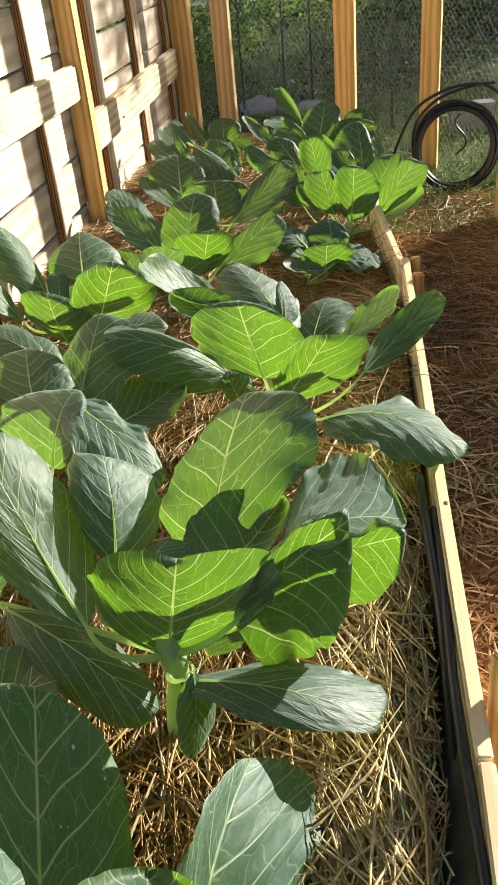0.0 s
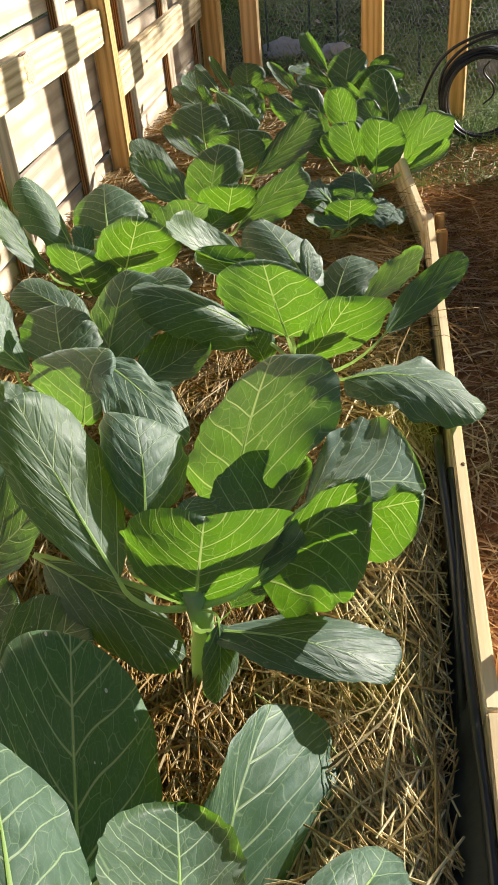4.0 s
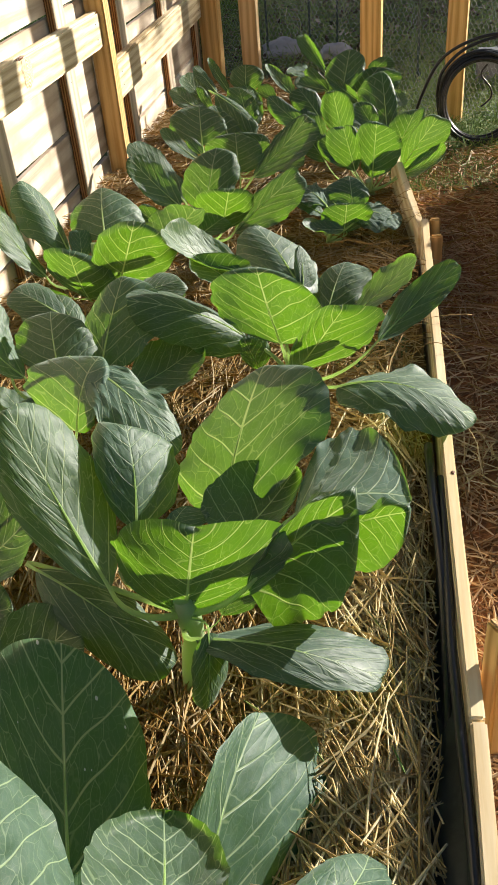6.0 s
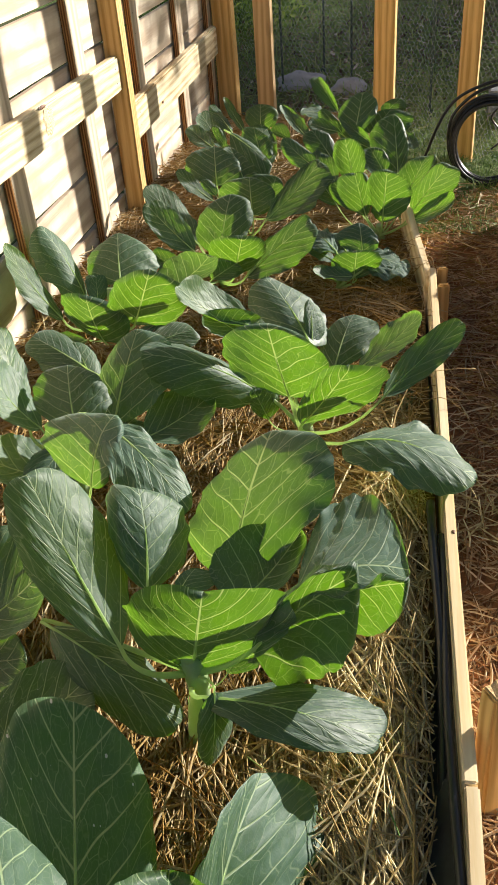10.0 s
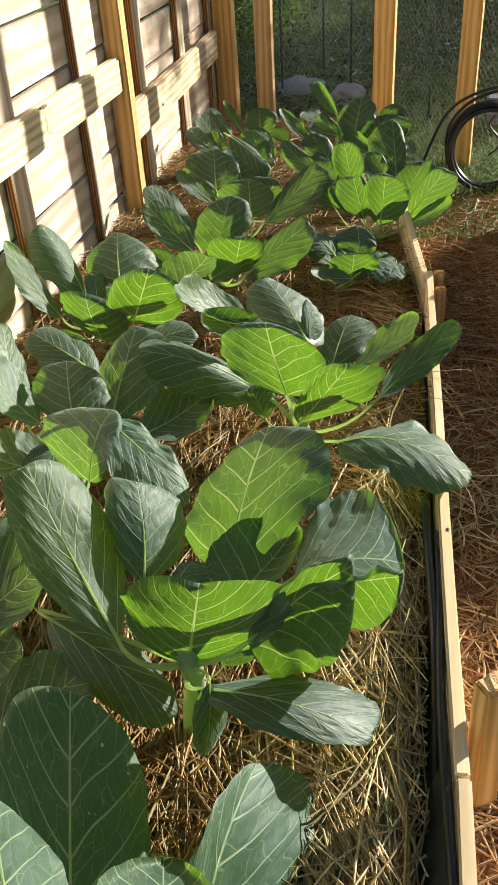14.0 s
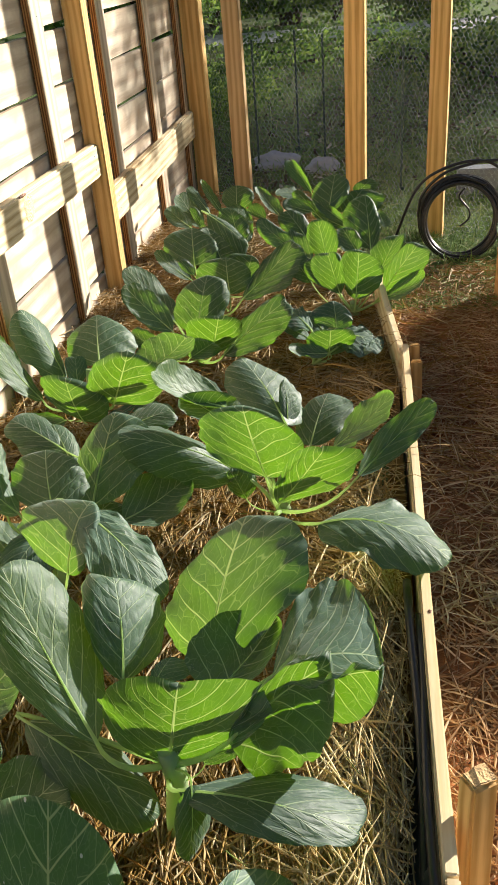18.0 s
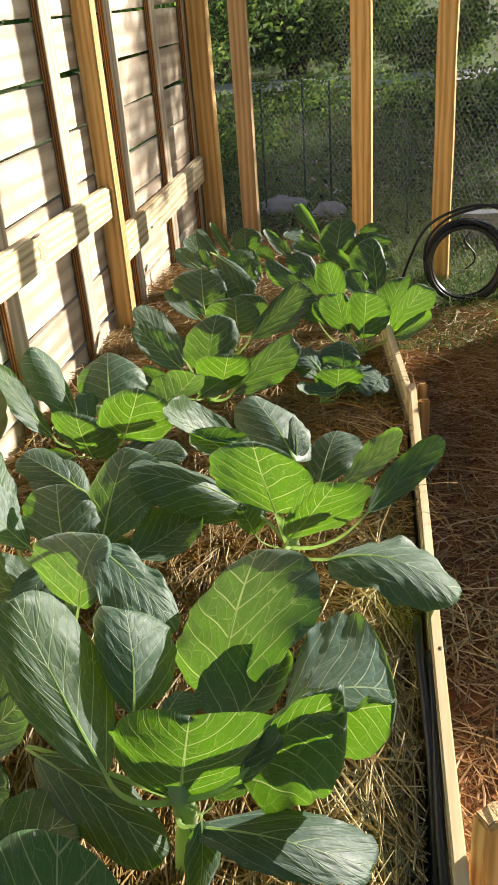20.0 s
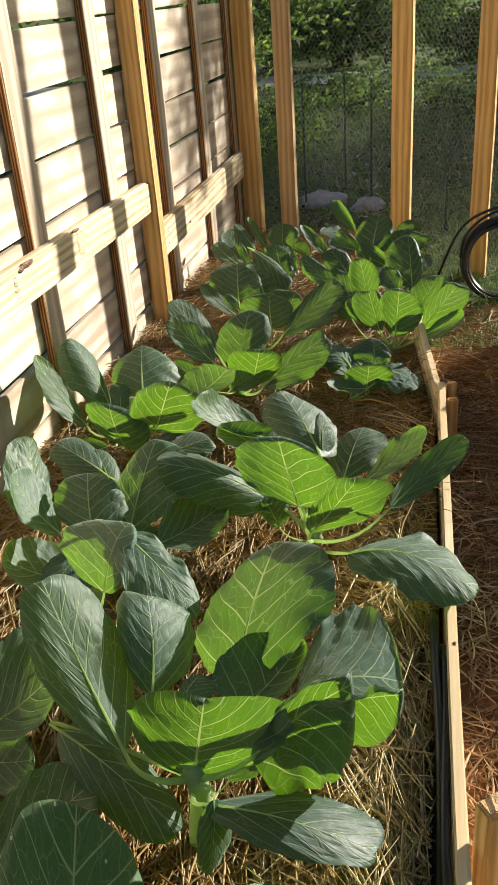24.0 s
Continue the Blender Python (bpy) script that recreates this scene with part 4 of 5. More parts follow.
plant = collard("right", -0.165, 1.215, 0.11, 0.017, (0.002, -0.075))
leaf(plant, (-0.016, -0.115, 0.181), (-0.059, -0.080, 0.318), (-0.147, -0.110, 0.271), (0.061, -0.145, 0.266), p=1.3, arch=-0.006)
leaf(plant, (0.007, 0.042, 0.208), (-0.111, 0.221, 0.279), (-0.128, 0.126, 0.231), (0.016, 0.208, 0.194), p=1.25, arch=-0.012)
leaf(plant, (-0.103, -0.023, 0.286), (-0.219, -0.089, 0.401), (-0.194, -0.104, 0.360), (-0.167, 0.004, 0.358), p=1.1, arch=0.02)
leaf(plant, (-0.100, -0.022, 0.254), (-0.173, -0.079, 0.345), (-0.161, -0.097, 0.309), (-0.084, 0.002, 0.293), p=1.1, arch=0.01)
leaf(plant, (0.059, 0.033, 0.164), (0.087, 0.183, 0.212), (0.022, 0.128, 0.180), (0.143, 0.113, 0.195), p=1.2, arch=-0.01)
leaf(plant, (0.111, -0.015, 0.187), (0.228, 0.045, 0.285), (0.153, 0.085, 0.218), (0.200, -0.065, 0.261), p=1.0, arch=0.006)
leaf(plant, (0.166, -0.135, 0.201), (0.309, 0.025, 0.278), (0.220, -0.055, 0.272), (0.267, -0.055, 0.224), p=1.0, arch=0.006, crisp=0.6, hem=0.4)
leaf(plant, (0.007, -0.115, 0.119), (0.107, -0.215, 0.307), (0.037, -0.195, 0.257), (0.172, -0.195, 0.252), p=1.7, arch=-0.006, lip=-0.006)
leaf(plant, (0.085, 0.034, 0.055), (0.224, 0.090, 0.068), (0.154, 0.116, 0.064), (0.171, 0.019, 0.055), p=1.0, arch=0.01)
leaf(plant, (0.101, -0.275, 0.185), (0.332, -0.330, 0.162), (0.227, -0.158, 0.150), (0.199, -0.354, 0.170), p=1.05, bend=(-0.002, 0.028, 0.019), crisp=1.7)
leaf(plant, (-0.086, -0.060, 0.157), (-0.295, -0.146, 0.285), (-0.213, -0.047, 0.240), (-0.180, -0.142, 0.173), p=0.95, arch=0.03)
leaf(plant, (0.008, 0.063, 0.213), (-0.002, 0.122, 0.276), (-0.009, 0.080, 0.244), (0.032, 0.109, 0.217), p=1.0)
leaf(plant, (0.128, -0.054, 0.055), (0.196, -0.005, 0.055), (0.154, 0.009, 0.055), (0.163, -0.061, 0.055), p=1.0, arch=0.01)
leaf(plant, (-0.072, -0.057, 0.087), (-0.094, -0.082, 0.170), (-0.101, -0.084, 0.131), (-0.047, -0.051, 0.141), p=1.0)

plant = collard("middle", -0.47, 1.93, 0.11, 0.012, (-0.02, -0.06))
leaf(plant, (-0.020, -0.030, 0.139), (0.003, 0.070, 0.280), (-0.094, 0.020, 0.205), (0.065, 0.030, 0.216), p=1.15, arch=-0.008, lip=0.010)
leaf(plant, (-0.079, -0.080, 0.168), (-0.209, -0.050, 0.294), (-0.167, -0.100, 0.214), (-0.121, -0.030, 0.251), p=1.0, arch=0.008)
leaf(plant, (-0.103, 0.071, 0.121), (-0.285, 0.233, 0.245), (-0.244, 0.134, 0.183), (-0.174, 0.222, 0.185), p=1.0, arch=0.008)
leaf(plant, (0.035, -0.100, 0.111), (0.069, -0.130, 0.228), (-0.028, -0.130, 0.193), (0.129, -0.130, 0.191), p=1.6, arch=-0.006, lip=-0.006)
leaf(plant, (0.062, -0.080, 0.092), (0.235, 0.000, 0.222), (0.138, 0.000, 0.197), (0.207, -0.100, 0.148), p=0.95, arch=-0.006, crisp=1.5)
leaf(plant, (-0.023, -0.130, 0.108), (0.048, -0.150, 0.161), (-0.026, -0.130, 0.156), (0.059, -0.160, 0.132), p=1.0, arch=0.006)
leaf(plant, (-0.109, -0.080, 0.096), (-0.209, -0.050, 0.153), (-0.168, -0.090, 0.108), (-0.149, -0.050, 0.152), p=1.0, arch=0.008)

plant = collard("small", -0.13, 1.98, 0.09, 0.009, (-0.03, -0.1))
leaf(plant, (0.032, 0.000, 0.118), (0.019, 0.070, 0.173), (-0.041, 0.020, 0.145), (0.076, 0.020, 0.137), p=1.15, arch=-0.006, crisp=2.6)
leaf(plant, (-0.032, -0.086, 0.147), (-0.115, 0.064, 0.151), (-0.100, -0.057, 0.154), (-0.064, 0.059, 0.149), p=1.0, crisp=2.6)
leaf(plant, (-0.041, -0.065, 0.113), (-0.123, -0.046, 0.146), (-0.086, -0.083, 0.128), (-0.072, -0.026, 0.134), p=1.0)
leaf(plant, (0.015, -0.100, 0.077), (0.023, -0.100, 0.158), (-0.044, -0.120, 0.130), (0.091, -0.110, 0.135), p=1.4, arch=-0.006, lip=-0.005)
leaf(plant, (0.016, -0.140, 0.102), (-0.087, -0.180, 0.139), (-0.033, -0.200, 0.117), (-0.031, -0.130, 0.125), p=1.0, arch=0.010, crisp=2.4)
leaf(plant, (0.026, -0.011, 0.106), (0.167, -0.095, 0.101), (0.105, 0.018, 0.103), (0.093, -0.162, 0.111), p=1.0, arch=-0.010, crisp=2.8)
leaf(plant, (0.005, -0.024, 0.104), (-0.072, 0.102, 0.126), (-0.063, 0.010, 0.122), (-0.014, 0.092, 0.119), p=1.0, crisp=2.8)
leaf(plant, (0.045, -0.100, 0.106), (0.131, 0.003, 0.103), (0.069, 0.036, 0.103), (0.114, -0.129, 0.113), p=1.0, crisp=2.8)

plant = collard("right_far", -0.06, 2.3, 0.1, 0.013, (0, -0.06))
leaf(plant, (-0.088, 0.050, 0.189), (-0.116, 0.050, 0.322), (-0.150, 0.030, 0.266), (-0.055, 0.030, 0.273), p=1.1, arch=-0.006)
leaf(plant, (-0.045, -0.050, 0.117), (-0.080, -0.050, 0.246), (-0.129, -0.070, 0.202), (-0.031, -0.060, 0.215), p=1.2, arch=-0.006)
leaf(plant, (0.008, -0.100, 0.135), (0.018, -0.100, 0.273), (-0.038, -0.120, 0.234), (0.091, -0.120, 0.200), p=1.4, arch=-0.006, lip=-0.006)
leaf(plant, (0.072, 0.100, 0.123), (0.131, 0.150, 0.238), (0.046, 0.120, 0.196), (0.149, 0.120, 0.219), p=1.15, arch=-0.006, lip=0.008)
leaf(plant, (0.092, 0.000, 0.105), (0.195, 0.000, 0.253), (0.114, 0.030, 0.209), (0.204, -0.050, 0.196), p=1.1, arch=-0.006)
leaf(plant, (0.099, -0.050, 0.105), (0.214, -0.100, 0.178), (0.173, -0.050, 0.177), (0.151, -0.150, 0.141), p=1.0, arch=0.006)
leaf(plant, (-0.002, 0.150, 0.187), (-0.052, 0.200, 0.252), (-0.068, 0.150, 0.226), (0.009, 0.180, 0.235), p=1.1)
leaf(plant, (-0.149, 0.100, 0.100), (-0.218, 0.150, 0.177), (-0.215, 0.100, 0.132), (-0.159, 0.150, 0.164), p=1.1)
leaf(plant, (0.004, -0.020, 0.086), (0.046, 0.000, 0.178), (-0.027, -0.020, 0.150), (0.075, -0.040, 0.140), p=1.1, arch=-0.005)
leaf(plant, (-0.072, 0.050, 0.098), (-0.161, 0.100, 0.177), (-0.145, 0.060, 0.126), (-0.092, 0.100, 0.164), p=1.1, arch=0.006)

plant = collard("left_far", -0.51, 2.6, 0.1, 0.012, (-0.03, -0.15))
leaf(plant, (-0.114, -0.100, 0.132), (-0.140, 0.020, 0.237), (-0.232, -0.050, 0.191), (-0.038, -0.050, 0.174), p=1.1, arch=-0.006, crisp=2.0, lip=0.010)
leaf(plant, (0.053, -0.350, 0.122), (0.044, -0.320, 0.231), (-0.053, -0.340, 0.188), (0.126, -0.340, 0.174), p=1.35, arch=-0.008)
leaf(plant, (-0.112, -0.180, 0.108), (-0.234, -0.150, 0.202), (-0.187, -0.200, 0.151), (-0.172, -0.130, 0.166), p=1.0, arch=0.006)
leaf(plant, (0.103, -0.400, 0.122), (0.257, -0.240, 0.253), (0.162, -0.270, 0.211), (0.254, -0.380, 0.178), p=0.95, arch=0.008, crisp=1.5)
leaf(plant, (-0.096, -0.200, 0.133), (-0.143, -0.180, 0.180), (-0.134, -0.200, 0.156), (-0.102, -0.180, 0.164), p=1.0)
leaf(plant, (0.056, -0.100, 0.068), (0.084, -0.050, 0.147), (-0.009, -0.100, 0.150), (0.110, -0.100, 0.107), p=1.2)
leaf(plant, (-0.035, 0.000, 0.100), (-0.102, 0.100, 0.206), (-0.110, 0.020, 0.173), (0.013, 0.020, 0.125), p=1.1)
leaf(plant, (0.122, -0.150, 0.065), (0.215, -0.100, 0.105), (0.141, -0.120, 0.122), (0.207, -0.180, 0.071), p=1.0, arch=0.008)

plant = collard("corner", -0.58, 3.16, 0.1, 0.012)
leaf(plant, (-0.150, -0.217, 0.131), (-0.283, -0.059, 0.173), (-0.239, -0.188, 0.147), (-0.211, -0.077, 0.162), p=1.0, arch=0.005)
leaf(plant, (-0.119, -0.153, 0.111), (-0.257, 0.069, 0.189), (-0.228, -0.083, 0.148), (-0.171, 0.028, 0.164), p=1.0, arch=0.006)
leaf(plant, (-0.094, -0.105, 0.153), (-0.208, 0.030, 0.227), (-0.167, -0.059, 0.187), (-0.148, 0.004, 0.199), p=0.95)
leaf(plant, (-0.067, -0.010, 0.136), (-0.152, 0.040, 0.257), (-0.114, -0.010, 0.184), (-0.096, 0.030, 0.202), p=0.95, arch=0.004)
leaf(plant, (-0.010, 0.040, 0.120), (-0.013, 0.090, 0.216), (-0.073, 0.050, 0.178), (0.062, 0.060, 0.175), p=1.1, arch=-0.005)
leaf(plant, (0.034, -0.210, 0.079), (-0.010, -0.110, 0.179), (-0.050, -0.160, 0.152), (0.073, -0.180, 0.118), p=1.15, arch=-0.006, crisp=2.0)
leaf(plant, (-0.082, -0.210, 0.185), (0.088, -0.310, 0.087), (-0.007, -0.340, 0.067), (0.011, -0.210, 0.131), p=0.9, arch=0.008)
leaf(plant, (0.015, -0.310, 0.078), (0.084, -0.290, 0.077), (0.048, -0.290, 0.093), (0.053, -0.330, 0.068), p=1.0)
leaf(plant, (-0.114, -0.160, 0.106), (-0.164, -0.140, 0.192), (-0.146, -0.160, 0.146), (-0.123, -0.140, 0.166), p=1.0)
leaf(plant, (0.006, -0.410, 0.070), (-0.096, -0.310, 0.160), (-0.079, -0.380, 0.106), (-0.035, -0.340, 0.148), p=1.0, arch=0.006)
leaf(plant, (0.057, -0.215, 0.066), (-0.004, 0.033, 0.150), (-0.043, -0.088, 0.121), (0.079, -0.100, 0.112), p=1.1, arch=-0.006, crisp=2.2)
leaf(plant, (0.109, 0.040, 0.084), (0.033, 0.040, 0.124), (0.075, 0.020, 0.100), (0.082, 0.060, 0.145), p=1.0)

plant = collard("corner_right", -0.2, 3.05, 0.12, 0.013)
leaf(plant, (-0.066, 0.050, 0.214), (-0.146, 0.100, 0.331), (-0.154, 0.050, 0.293), (-0.094, 0.070, 0.290), p=1.0, arch=0.005)
leaf(plant, (0.007, -0.050, 0.162), (0.029, 0.050, 0.282), (-0.059, 0.000, 0.227), (0.085, 0.000, 0.232), p=1.2, arch=-0.006, lip=-0.006)
leaf(plant, (0.059, 0.050, 0.130), (0.135, 0.100, 0.207), (0.036, 0.050, 0.180), (0.215, 0.070, 0.164), p=1.1, arch=-0.005)
leaf(plant, (0.173, -0.200, 0.063), (0.147, -0.050, 0.228), (0.068, -0.150, 0.149), (0.208, -0.130, 0.143), p=1.05, arch=-0.008)
leaf(plant, (-0.162, -0.179, 0.186), (-0.276, 0.026, 0.249), (-0.247, -0.095, 0.227), (-0.182, -0.081, 0.216), p=1.0, arch=0.006)
leaf(plant, (-0.059, -0.050, 0.167), (-0.169, -0.050, 0.205), (-0.123, -0.080, 0.171), (-0.112, -0.020, 0.208), p=1.0, arch=0.005)
leaf(plant, (-0.058, -0.250, 0.119), (-0.140, -0.200, 0.216), (-0.154, -0.250, 0.174), (-0.064, -0.200, 0.188), p=1.2, arch=-0.006)
leaf(plant, (-0.050, 0.000, 0.152), (-0.128, 0.030, 0.232), (-0.118, 0.000, 0.187), (-0.070, 0.020, 0.202), p=1.0)
leaf(plant, (-0.104, -0.350, 0.119), (-0.232, -0.300, 0.216), (-0.189, -0.350, 0.144), (-0.145, -0.300, 0.181), p=1.0, arch=0.008)
leaf(plant, (0.065, -0.100, 0.140), (-0.038, -0.050, 0.207), (-0.003, -0.100, 0.164), (0.033, -0.080, 0.187), p=1.0, arch=0.005)
leaf(plant, (0.074, -0.030, 0.091), (-0.063, 0.000, 0.153), (0.004, -0.030, 0.102), (-0.006, 0.010, 0.166), p=1.0, arch=0.006)
leaf(plant, (0.106, 0.150, 0.114), (0.214, 0.170, 0.146), (0.124, 0.170, 0.189), (0.170, 0.130, 0.106), p=1.1)
leaf(plant, (0.104, 0.210, 0.162), (0.167, 0.250, 0.210), (0.099, 0.230, 0.198), (0.179, 0.210, 0.179), p=1.1, crisp=2.0)
leaf(plant, (0.199, -0.008, 0.146), (0.229, -0.139, 0.124), (0.205, -0.090, 0.131), (0.241, -0.073, 0.138), p=1.0)
leaf(plant, (0.128, -0.369, 0.094), (0.046, -0.208, 0.124), (0.050, -0.305, 0.113), (0.121, -0.208, 0.122), p=1.0, crisp=3.0)
leaf(plant, (-0.036, -0.350, 0.075), (-0.170, -0.270, 0.137), (-0.119, -0.330, 0.096), (-0.069, -0.270, 0.147), p=1.0, arch=0.006)
leaf(plant, (-0.101, 0.058, 0.200), (-0.215, 0.096, 0.208), (-0.161, 0.021, 0.199), (-0.156, 0.145, 0.215), p=1.0, crisp=2.0)



# ---- straw ----
def lining_x(y):
    """Where the straw ends against the black lining."""
    e = np.where(y < 0.33, 0.133 + (0.33 - y) * 0.018, np.where(y < 1.83, 0.133 - (y - 0.33) * 0.03, 0.088 - (y - 1.83) * 0.12))
    return e - np.where(y < 0.35, 0.031, np.where(y < 1.0, 0.031 - (y - 0.35) * 0.022, 0.014))


def over_bed(y0, y1, z0, z1, x0=-0.97):
    def place(rng, n):
        y = rng.uniform(y0, y1, n)
        e = np.where(y < 0.33, 0.133 + (0.33 - y) * 0.018, np.where(y < 1.83, 0.133 - (y - 0.33) * 0.03, 0.088 - (y - 1.83) * 0.12))
        x = x0 + (e - np.where(y < 0.45, 0.042, 0.034) - x0) * rng.uniform(0, 1, n)
        mound = 0.048 * np.clip((x + 0.17) / 0.22, 0, 1) * np.clip((2.3 - y) / 0.6, 0, 1)
        z = rng.uniform(z0, z1, n) + mound - 0.02 * np.maximum(0, y - 2.2)
        return np.stack([x, y, z], 1)
    return place


def along_path(y0, y1, x0, x1, z0, z1):
    def place(rng, n):
        y = rng.uniform(y0, y1, n)
        e = np.where(y < 0.33, 0.133 + (0.33 - y) * 0.018, np.where(y < 1.83, 0.133 - (y - 0.33) * 0.03, 0.088 - (y - 1.83) * 0.12))
        x = rng.uniform(x0, x1, n)
        x = np.where((y < 2.5) & (x < e + 0.03), e + 0.03 + rng.uniform(0, 0.25, n), x)
        z = rng.uniform(z0, z1, n) - 0.073 * np.clip((y - 2.4) / 1.1, 0, 1)
        return np.stack([x, y, z], 1)
    return place


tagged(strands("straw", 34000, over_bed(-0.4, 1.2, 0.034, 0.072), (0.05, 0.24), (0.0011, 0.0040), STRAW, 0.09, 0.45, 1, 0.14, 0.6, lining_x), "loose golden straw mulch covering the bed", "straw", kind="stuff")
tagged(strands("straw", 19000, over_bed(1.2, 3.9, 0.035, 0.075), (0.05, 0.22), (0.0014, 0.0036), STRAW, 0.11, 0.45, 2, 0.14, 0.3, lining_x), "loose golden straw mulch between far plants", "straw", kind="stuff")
tagged(strands("path_straw", 9000, along_path(-0.6, 2.95, 0.06, 0.62, 0.012, 0.024), (0.03, 0.13), (0.0014, 0.0042), PATH_STRAW, 0.08, 0.4, 3), "trodden brown straw and chips on the path", "straw", kind="stuff")
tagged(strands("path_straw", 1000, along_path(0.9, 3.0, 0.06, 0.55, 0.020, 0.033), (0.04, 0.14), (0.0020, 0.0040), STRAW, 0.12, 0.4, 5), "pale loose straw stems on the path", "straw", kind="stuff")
tagged(strands("grass", 15000, along_path(2.42, 5.2, -0.2, 1.4, 0.005, 0.03), (0.03, 0.09), (0.0018, 0.0035), GRASS, 0.7, 0.3, 6), "short patchy lawn grass beyond the path", "grass", kind="stuff")
tagged(strands("grass", 24000, along_path(3.9, 9.0, -3.0, 3.0, 0.005, 0.04), (0.04, 0.12), (0.003, 0.006), GRASS, 0.7, 0.3, 7), "thin rough grass behind the wire", "grass", kind="stuff")
tagged(strands("leaf_litter", 11000, along_path(4.2, 10.0, -3.5, 3.0, 0.005, 0.02), (0.02, 0.07), (0.008, 0.03), LITTER, 0.3, 0.1, 8), "brown fallen leaves on shaded ground", "leaf litter", kind="stuff")


# ---- beyond the wire ----
def bush(name, place, height, spread, count, size, label, category, seed, trunk=0.05, low=0.25):
    """A trunk with limbs, and a crown of many small leaves in uneven clumps."""
    rnd = random.Random(seed)
    ob = thing(name, place, label, category)
    limbs, ends = bmesh.new(), []
    for k in range(7):
        a = rnd.uniform(0, 6.28)
        r = spread * rnd.uniform(0.4, 0.95)
        z = height * rnd.uniform(low + 0.15, 0.95)
        pts = [(0, 0, -0.1), (0.1 * r * math.cos(a), 0.1 * r * math.sin(a), z * 0.35), (0.5 * r * math.cos(a + 0.2), 0.5 * r * math.sin(a + 0.2), z * 0.75), (r * math.cos(a), r * math.sin(a), z)]
        piece = tube(pts, [trunk, trunk * 0.75, trunk * 0.4, trunk * 0.12], 7)
        tmp = bpy.data.meshes.new("limb")
        piece.to_mesh(tmp)
        piece.free()
        limbs.from_mesh(tmp)
        bpy.data.meshes.remove(tmp)
        ends += [Vector(pts[3]), Vector(pts[2])]
    part("trunk", limbs, BARK, ob, "dark trunk and limbs")
    verts, faces = [], []
    clumps = [(e + Vector((rnd.gauss(0, 0.12), rnd.gauss(0, 0.12), rnd.gauss(0, 0.10))) * spread, rnd.uniform(0.16, 0.36) * spread) for e in ends for _ in range(3)]
    for _ in range(count):
        c, r = rnd.choice(clumps)
        p = c + Vector((rnd.gauss(0, 1), rnd.gauss(0, 1), rnd.gauss(0, 0.7))) * r * 0.55
        if p.z < height * low * 0.5:
            continue
        d = Vector((rnd.gauss(0, 1), rnd.gauss(0, 1), rnd.gauss(-0.2, 0.6))).normalized()
        s = d.orthogonal().normalized()
        l, w = size * rnd.uniform(0.6, 1.3), size * rnd.uniform(0.25, 0.45)
        k = len(verts)
        n = d.cross(s) * w * 0.3
        verts += [p, p + d * l * 0.5 + s * w + n, p + d * l, p + d * l * 0.5 - s * w + n]
        faces += [(k, k + 1, k + 2), (k, k + 2, k + 3)]
    crown = new("crown", mesh_from("crown", verts, faces, FAR_LEAF))
    crown.parent = ob
    return ob


bush("shrub", (-2.3, 8.2, -0.1), 1.9, 1.3, 5000, 0.09, "dark green shrub in shade behind the wire", "shrub", 1)
bush("shrub", (0.4, 9.2, -0.1), 0.28, 0.9, 2500, 0.05, "low loose green shrub beside the road", "shrub", 2)
# Shrub added out of view; its crown is sized to shade the far fence.
bush("shrub", (2.35, 8.5, -0.1), 3.7, 1.3, 36000, 0.07, "dense green shrub added unseen behind the enclosure to shade the fence", "shrub", 3)
# Another one added out of view to keep the slope behind the wire shaded.
bush("shrub", (3.6, 10.4, -0.1), 3.2, 1.6, 8000, 0.10, "tall dense shrub added unseen to shade the slope", "shrub", 9)
bush("shrub", (2.5, 14.8, -0.1), 2.6, 1.5, 7000, 0.10, "leafy shrub across the road", "shrub", 10)
bush("shrub", (-4.2, 11.0, -0.1), 2.6, 1.8, 5000, 0.12, "tall dark shrub behind the fence", "shrub", 4)
bush("shrub", (-0.9, 9.4, -0.1), 0.28, 1.0, 3000, 0.05, "low dark shrub on the shaded slope", "shrub", 21)
bush("shrub", (-2.9, 14.8, -0.1), 2.2, 1.7, 9000, 0.10, "loose green shrub across the road", "shrub", 22, 0.05, 0.12)
bush("shrub", (-0.9, 14.6, -0.1), 1.5, 1.4, 9000, 0.08, "sunlit yellow-green shrub across the road", "shrub", 23, 0.04, 0.08)
bush("shrub", (0.45, 14.1, -0.1), 1.3, 1.2, 8000, 0.08, "sunlit yellow-green bush across the road", "shrub", 31, 0.04, 0.08)
bush("shrub", (4.5, 13.6, -0.1), 2.6, 1.7, 8000, 0.10, "broad green shrub across the road", "shrub", 24)
bush("shrub", (0.9, 7.4, -0.1), 0.40, 0.7, 3000, 0.05, "low weedy shrub on the slope", "shrub", 25, 0.02)
bush("shrub", (-1.4, 7.0, -0.1), 0.40, 0.7, 3000, 0.05, "low weedy shrub behind the wire", "shrub", 26, 0.02)
bush("tree", (-1.6, 14.5, -0.1), 6.5, 3.0, 5500, 0.16, "leafy tree with a dark trunk beside the road", "tree", 5, 0.16, 0.12)
bush("tree", (1.8, 22.0, -0.1), 7.0, 3.2, 5500, 0.16, "spreading tree with low sunlit branches", "tree", 6, 0.18, 0.10)
bush("tree", (-7.0, 17.0, -0.1), 8.0, 3.6, 6000, 0.18, "large tree with dense dark foliage", "tree", 7, 0.2, 0.1)
bush("tree", (5.0, 26.0, -0.1), 8.0, 3.6, 6000, 0.18, "large tree on the far side of the lawn", "tree", 8, 0.2, 0.1)
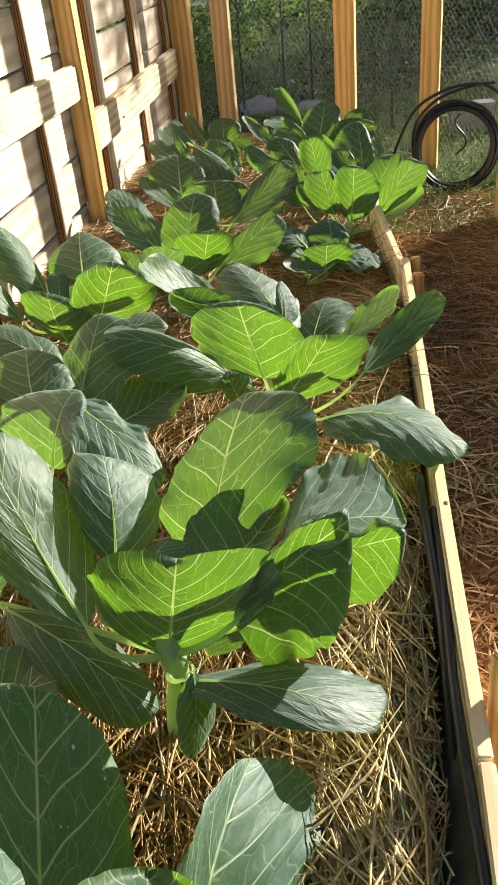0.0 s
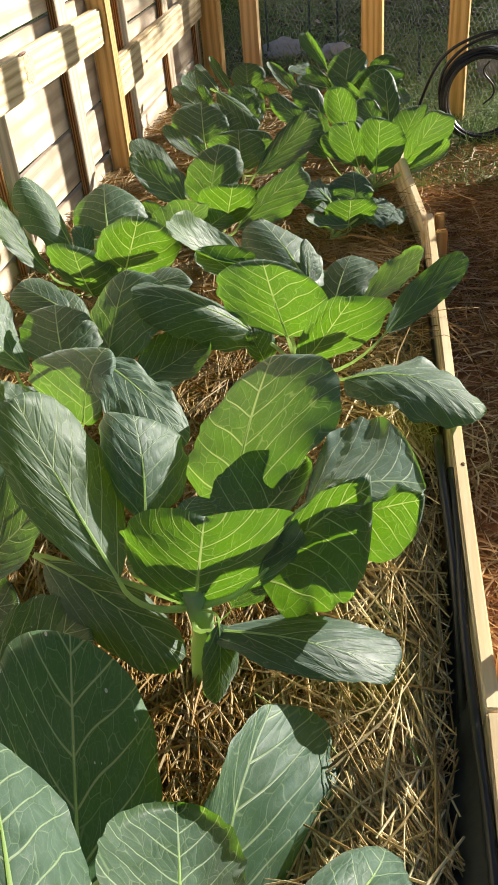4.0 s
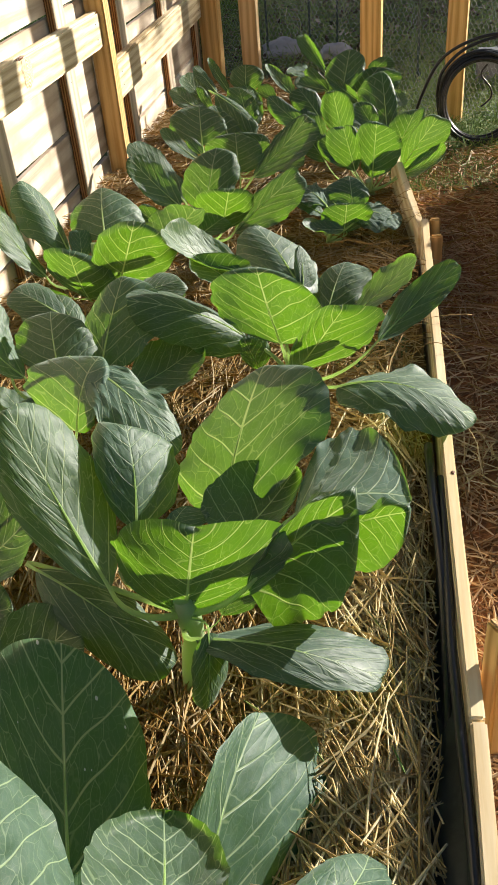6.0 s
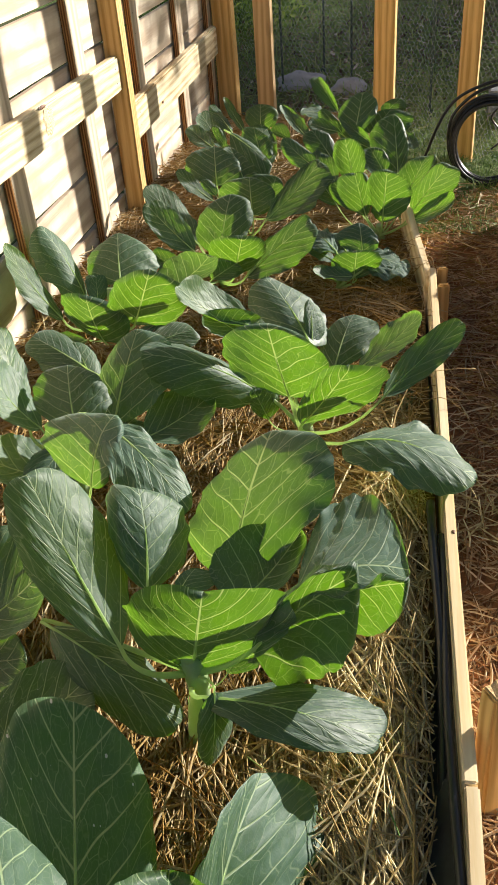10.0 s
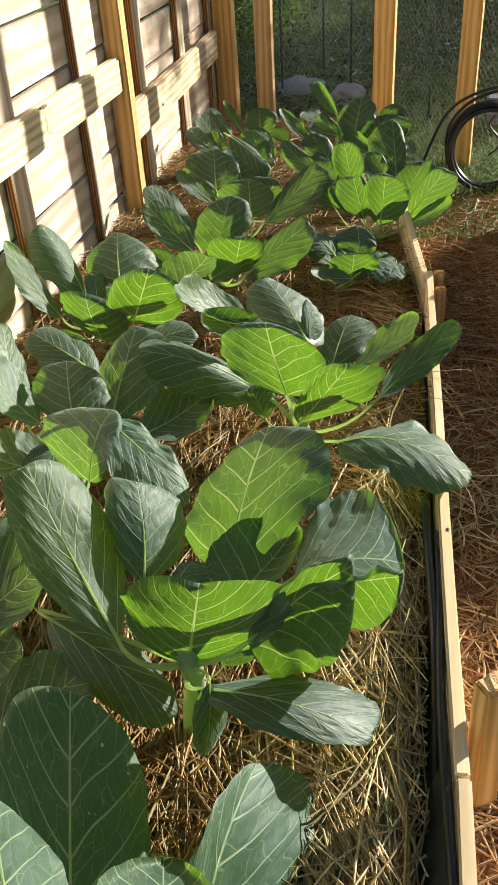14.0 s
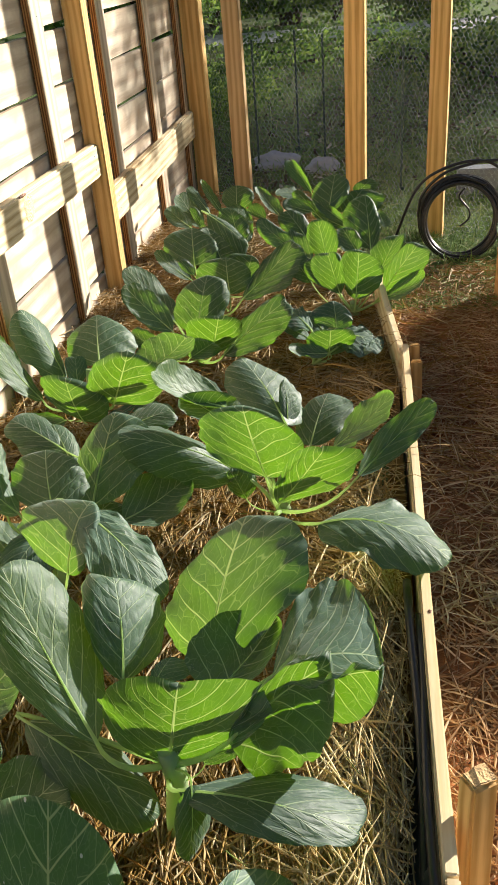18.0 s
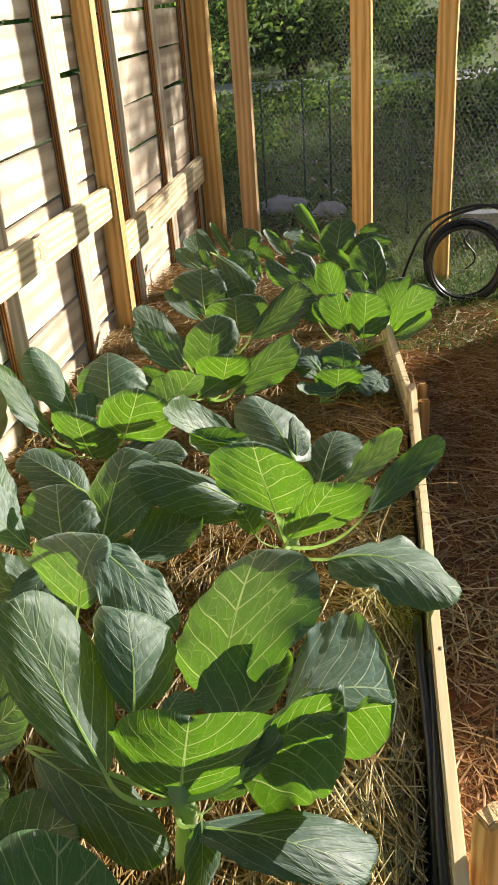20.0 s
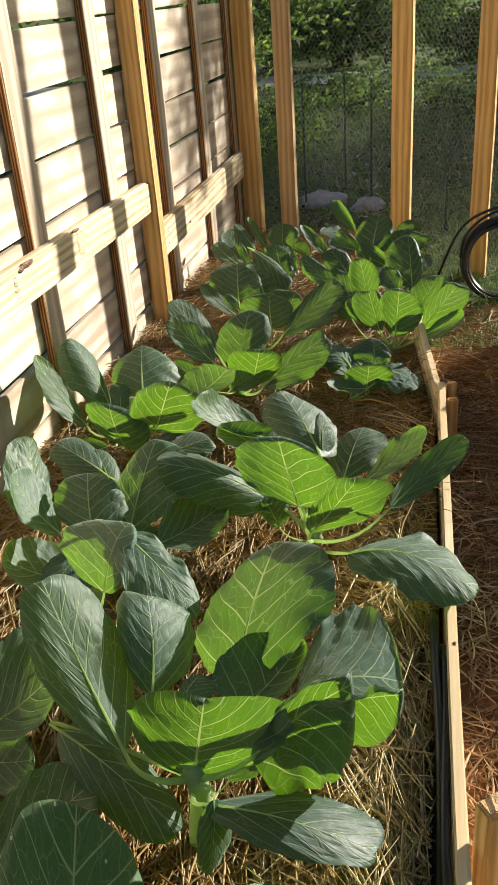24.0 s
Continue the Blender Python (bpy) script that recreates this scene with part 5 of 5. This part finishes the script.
tagged(sheet("road", steps(-40, 40, 30), [11.9, 12.3, 12.8, 13.4], lambda x, y: -0.06 + 0.02 * math.sin(x), ROAD), "pale sunlit road beyond the trees", "road", kind="structure")


def boulder(place, size, label, seed):
    bm = bmesh.new()
    bmesh.ops.create_icosphere(bm, subdivisions=4, radius=1.0)
    for v in bm.verts:
        v.co *= 1 + 0.35 * noise.noise(v.co * 1.3 + Vector((seed, 0, 0))) + 0.08 * noise.noise(v.co * 5)
        v.co = Vector((v.co.x * size[0], v.co.y * size[1], v.co.z * size[2]))
    for f in bm.faces:
        f.smooth = True
    me = bpy.data.meshes.new("boulder")
    bm.to_mesh(me)
    bm.free()
    me.materials.append(STONE)
    ob = new("boulder", me)
    ob.location = place
    return tagged(ob, label, "rock")


boulder((-0.66, 4.95, -0.05), (0.14, 0.10, 0.06), "pale blue-grey rock lying behind the wire", 1)
boulder((-0.36, 4.80, -0.05), (0.09, 0.08, 0.05), "small blue-grey rock behind the wire", 5)
ob = thing("concrete_block", (0.47, 4.15, -0.085), "grey concrete block standing in the grass", "block")
part("block", box((0.21, 0.10, 0.155), (0, 0, 0.0775), 0.006), CONCRETE, ob)
for x, y in ((-0.75, 4.9), (-0.36, 5.0), (0.09, 4.25), (-0.55, 5.3)):
    ob = thing("steel_post", (x, y, -0.1), "thin dark green steel garden post", "post", "thin posts of the outer fence")
    part("shaft", box((0.012, 0.012, 0.75), (0, 0, 0.36), 0.002), GREEN_STEEL, ob)
    part("foot_plate", box((0.05, 0.003, 0.05), (0, 0.006, 0.03), 0.001), GREEN_STEEL, ob)

# ---- in the second bed ----
ob = thing("collard_seedling", (0.52, 2.25, 0.27), "young pale grey-green collard in the planter box", "plant", "collard plants in the bed")
part("stalk", tube([(0, 0, -0.02), (0.004, 0, 0.04), (0, 0.003, 0.09)], [0.007, 0.006, 0.004], 8), STEM, ob, "thin pale stalk")
ob["crown"] = (0.0, 0.0, 0.06)
leaf(ob, (-0.03, 0.0, 0.075), (-0.165, -0.06, 0.075), (-0.11, -0.12, 0.075), (-0.11, 0.07, 0.09), p=1.0, arch=0.012, crisp=2.0)
leaf(ob, (0.0, 0.02, 0.085), (-0.07, 0.16, 0.13), (-0.09, 0.08, 0.10), (0.01, 0.11, 0.12), p=1.0, crisp=2.0)
leaf(ob, (0.02, -0.02, 0.085), (0.10, -0.12, 0.12), (0.10, -0.03, 0.11), (0.02, -0.11, 0.10), p=1.0, crisp=2.0)
ob = thing("split_stick", (0.425, 2.545, 0.30), "split pale wooden stick leaning at the planter corner", "stick")
part("wood", box((0.014, 0.010, 0.15), (0, 0, 0.065), 0.002, 2, 0.002, 3), FRESH_V, ob)
ob.rotation_euler = (0, radians(38), 0)


# ---- loose straw over the boards ----
def stray_stems(name, count, y0, y1, seed):
    """Long single stems that bow from the bed over the edging board."""
    rnd = random.Random(seed)
    whole = bmesh.new()
    for _ in range(count):
        y = rnd.uniform(y0, y1)
        e = edge_x(y)
        a = Vector((e - rnd.uniform(0.05, 0.16), y + rnd.uniform(-0.05, 0.05), rnd.uniform(0.085, 0.12)))
        m = Vector((e + rnd.uniform(-0.02, 0.04), y, rnd.uniform(0.185, 0.25)))
        b = Vector((e + rnd.uniform(0.02, 0.09), y + rnd.uniform(-0.10, 0.06), rnd.uniform(0.04, 0.17)))
        pts = [a * (1 - s) ** 2 + m * (2 * s * (1 - s)) + b * s * s for s in steps(0, 1, 8)]
        r = rnd.uniform(0.0006, 0.0013)
        piece = tube(pts, [r * (1.0 - 0.5 * i / 8) for i in range(9)], 5)
        tmp = bpy.data.meshes.new("stem")
        piece.to_mesh(tmp)
        piece.free()
        whole.from_mesh(tmp)
        bpy.data.meshes.remove(tmp)
    me = bpy.data.meshes.new(name)
    whole.to_mesh(me)
    whole.free()
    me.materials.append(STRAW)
    return tagged(new(name, me), "single straw stems bowing over the edging board", "straw", kind="stuff")


stray_stems("stray_straw", 12, 0.55, 1.6, 3)
stray_stems("stray_straw", 7, 1.7, 2.4, 4)
tagged(strands("weeds", 70, over_bed(-0.1, 2.0, 0.075, 0.11), (0.02, 0.06), (0.0012, 0.0024), GRASS, 0.8, 0.3, 12), "thin green weeds sprouting through the straw", "weeds", kind="stuff")
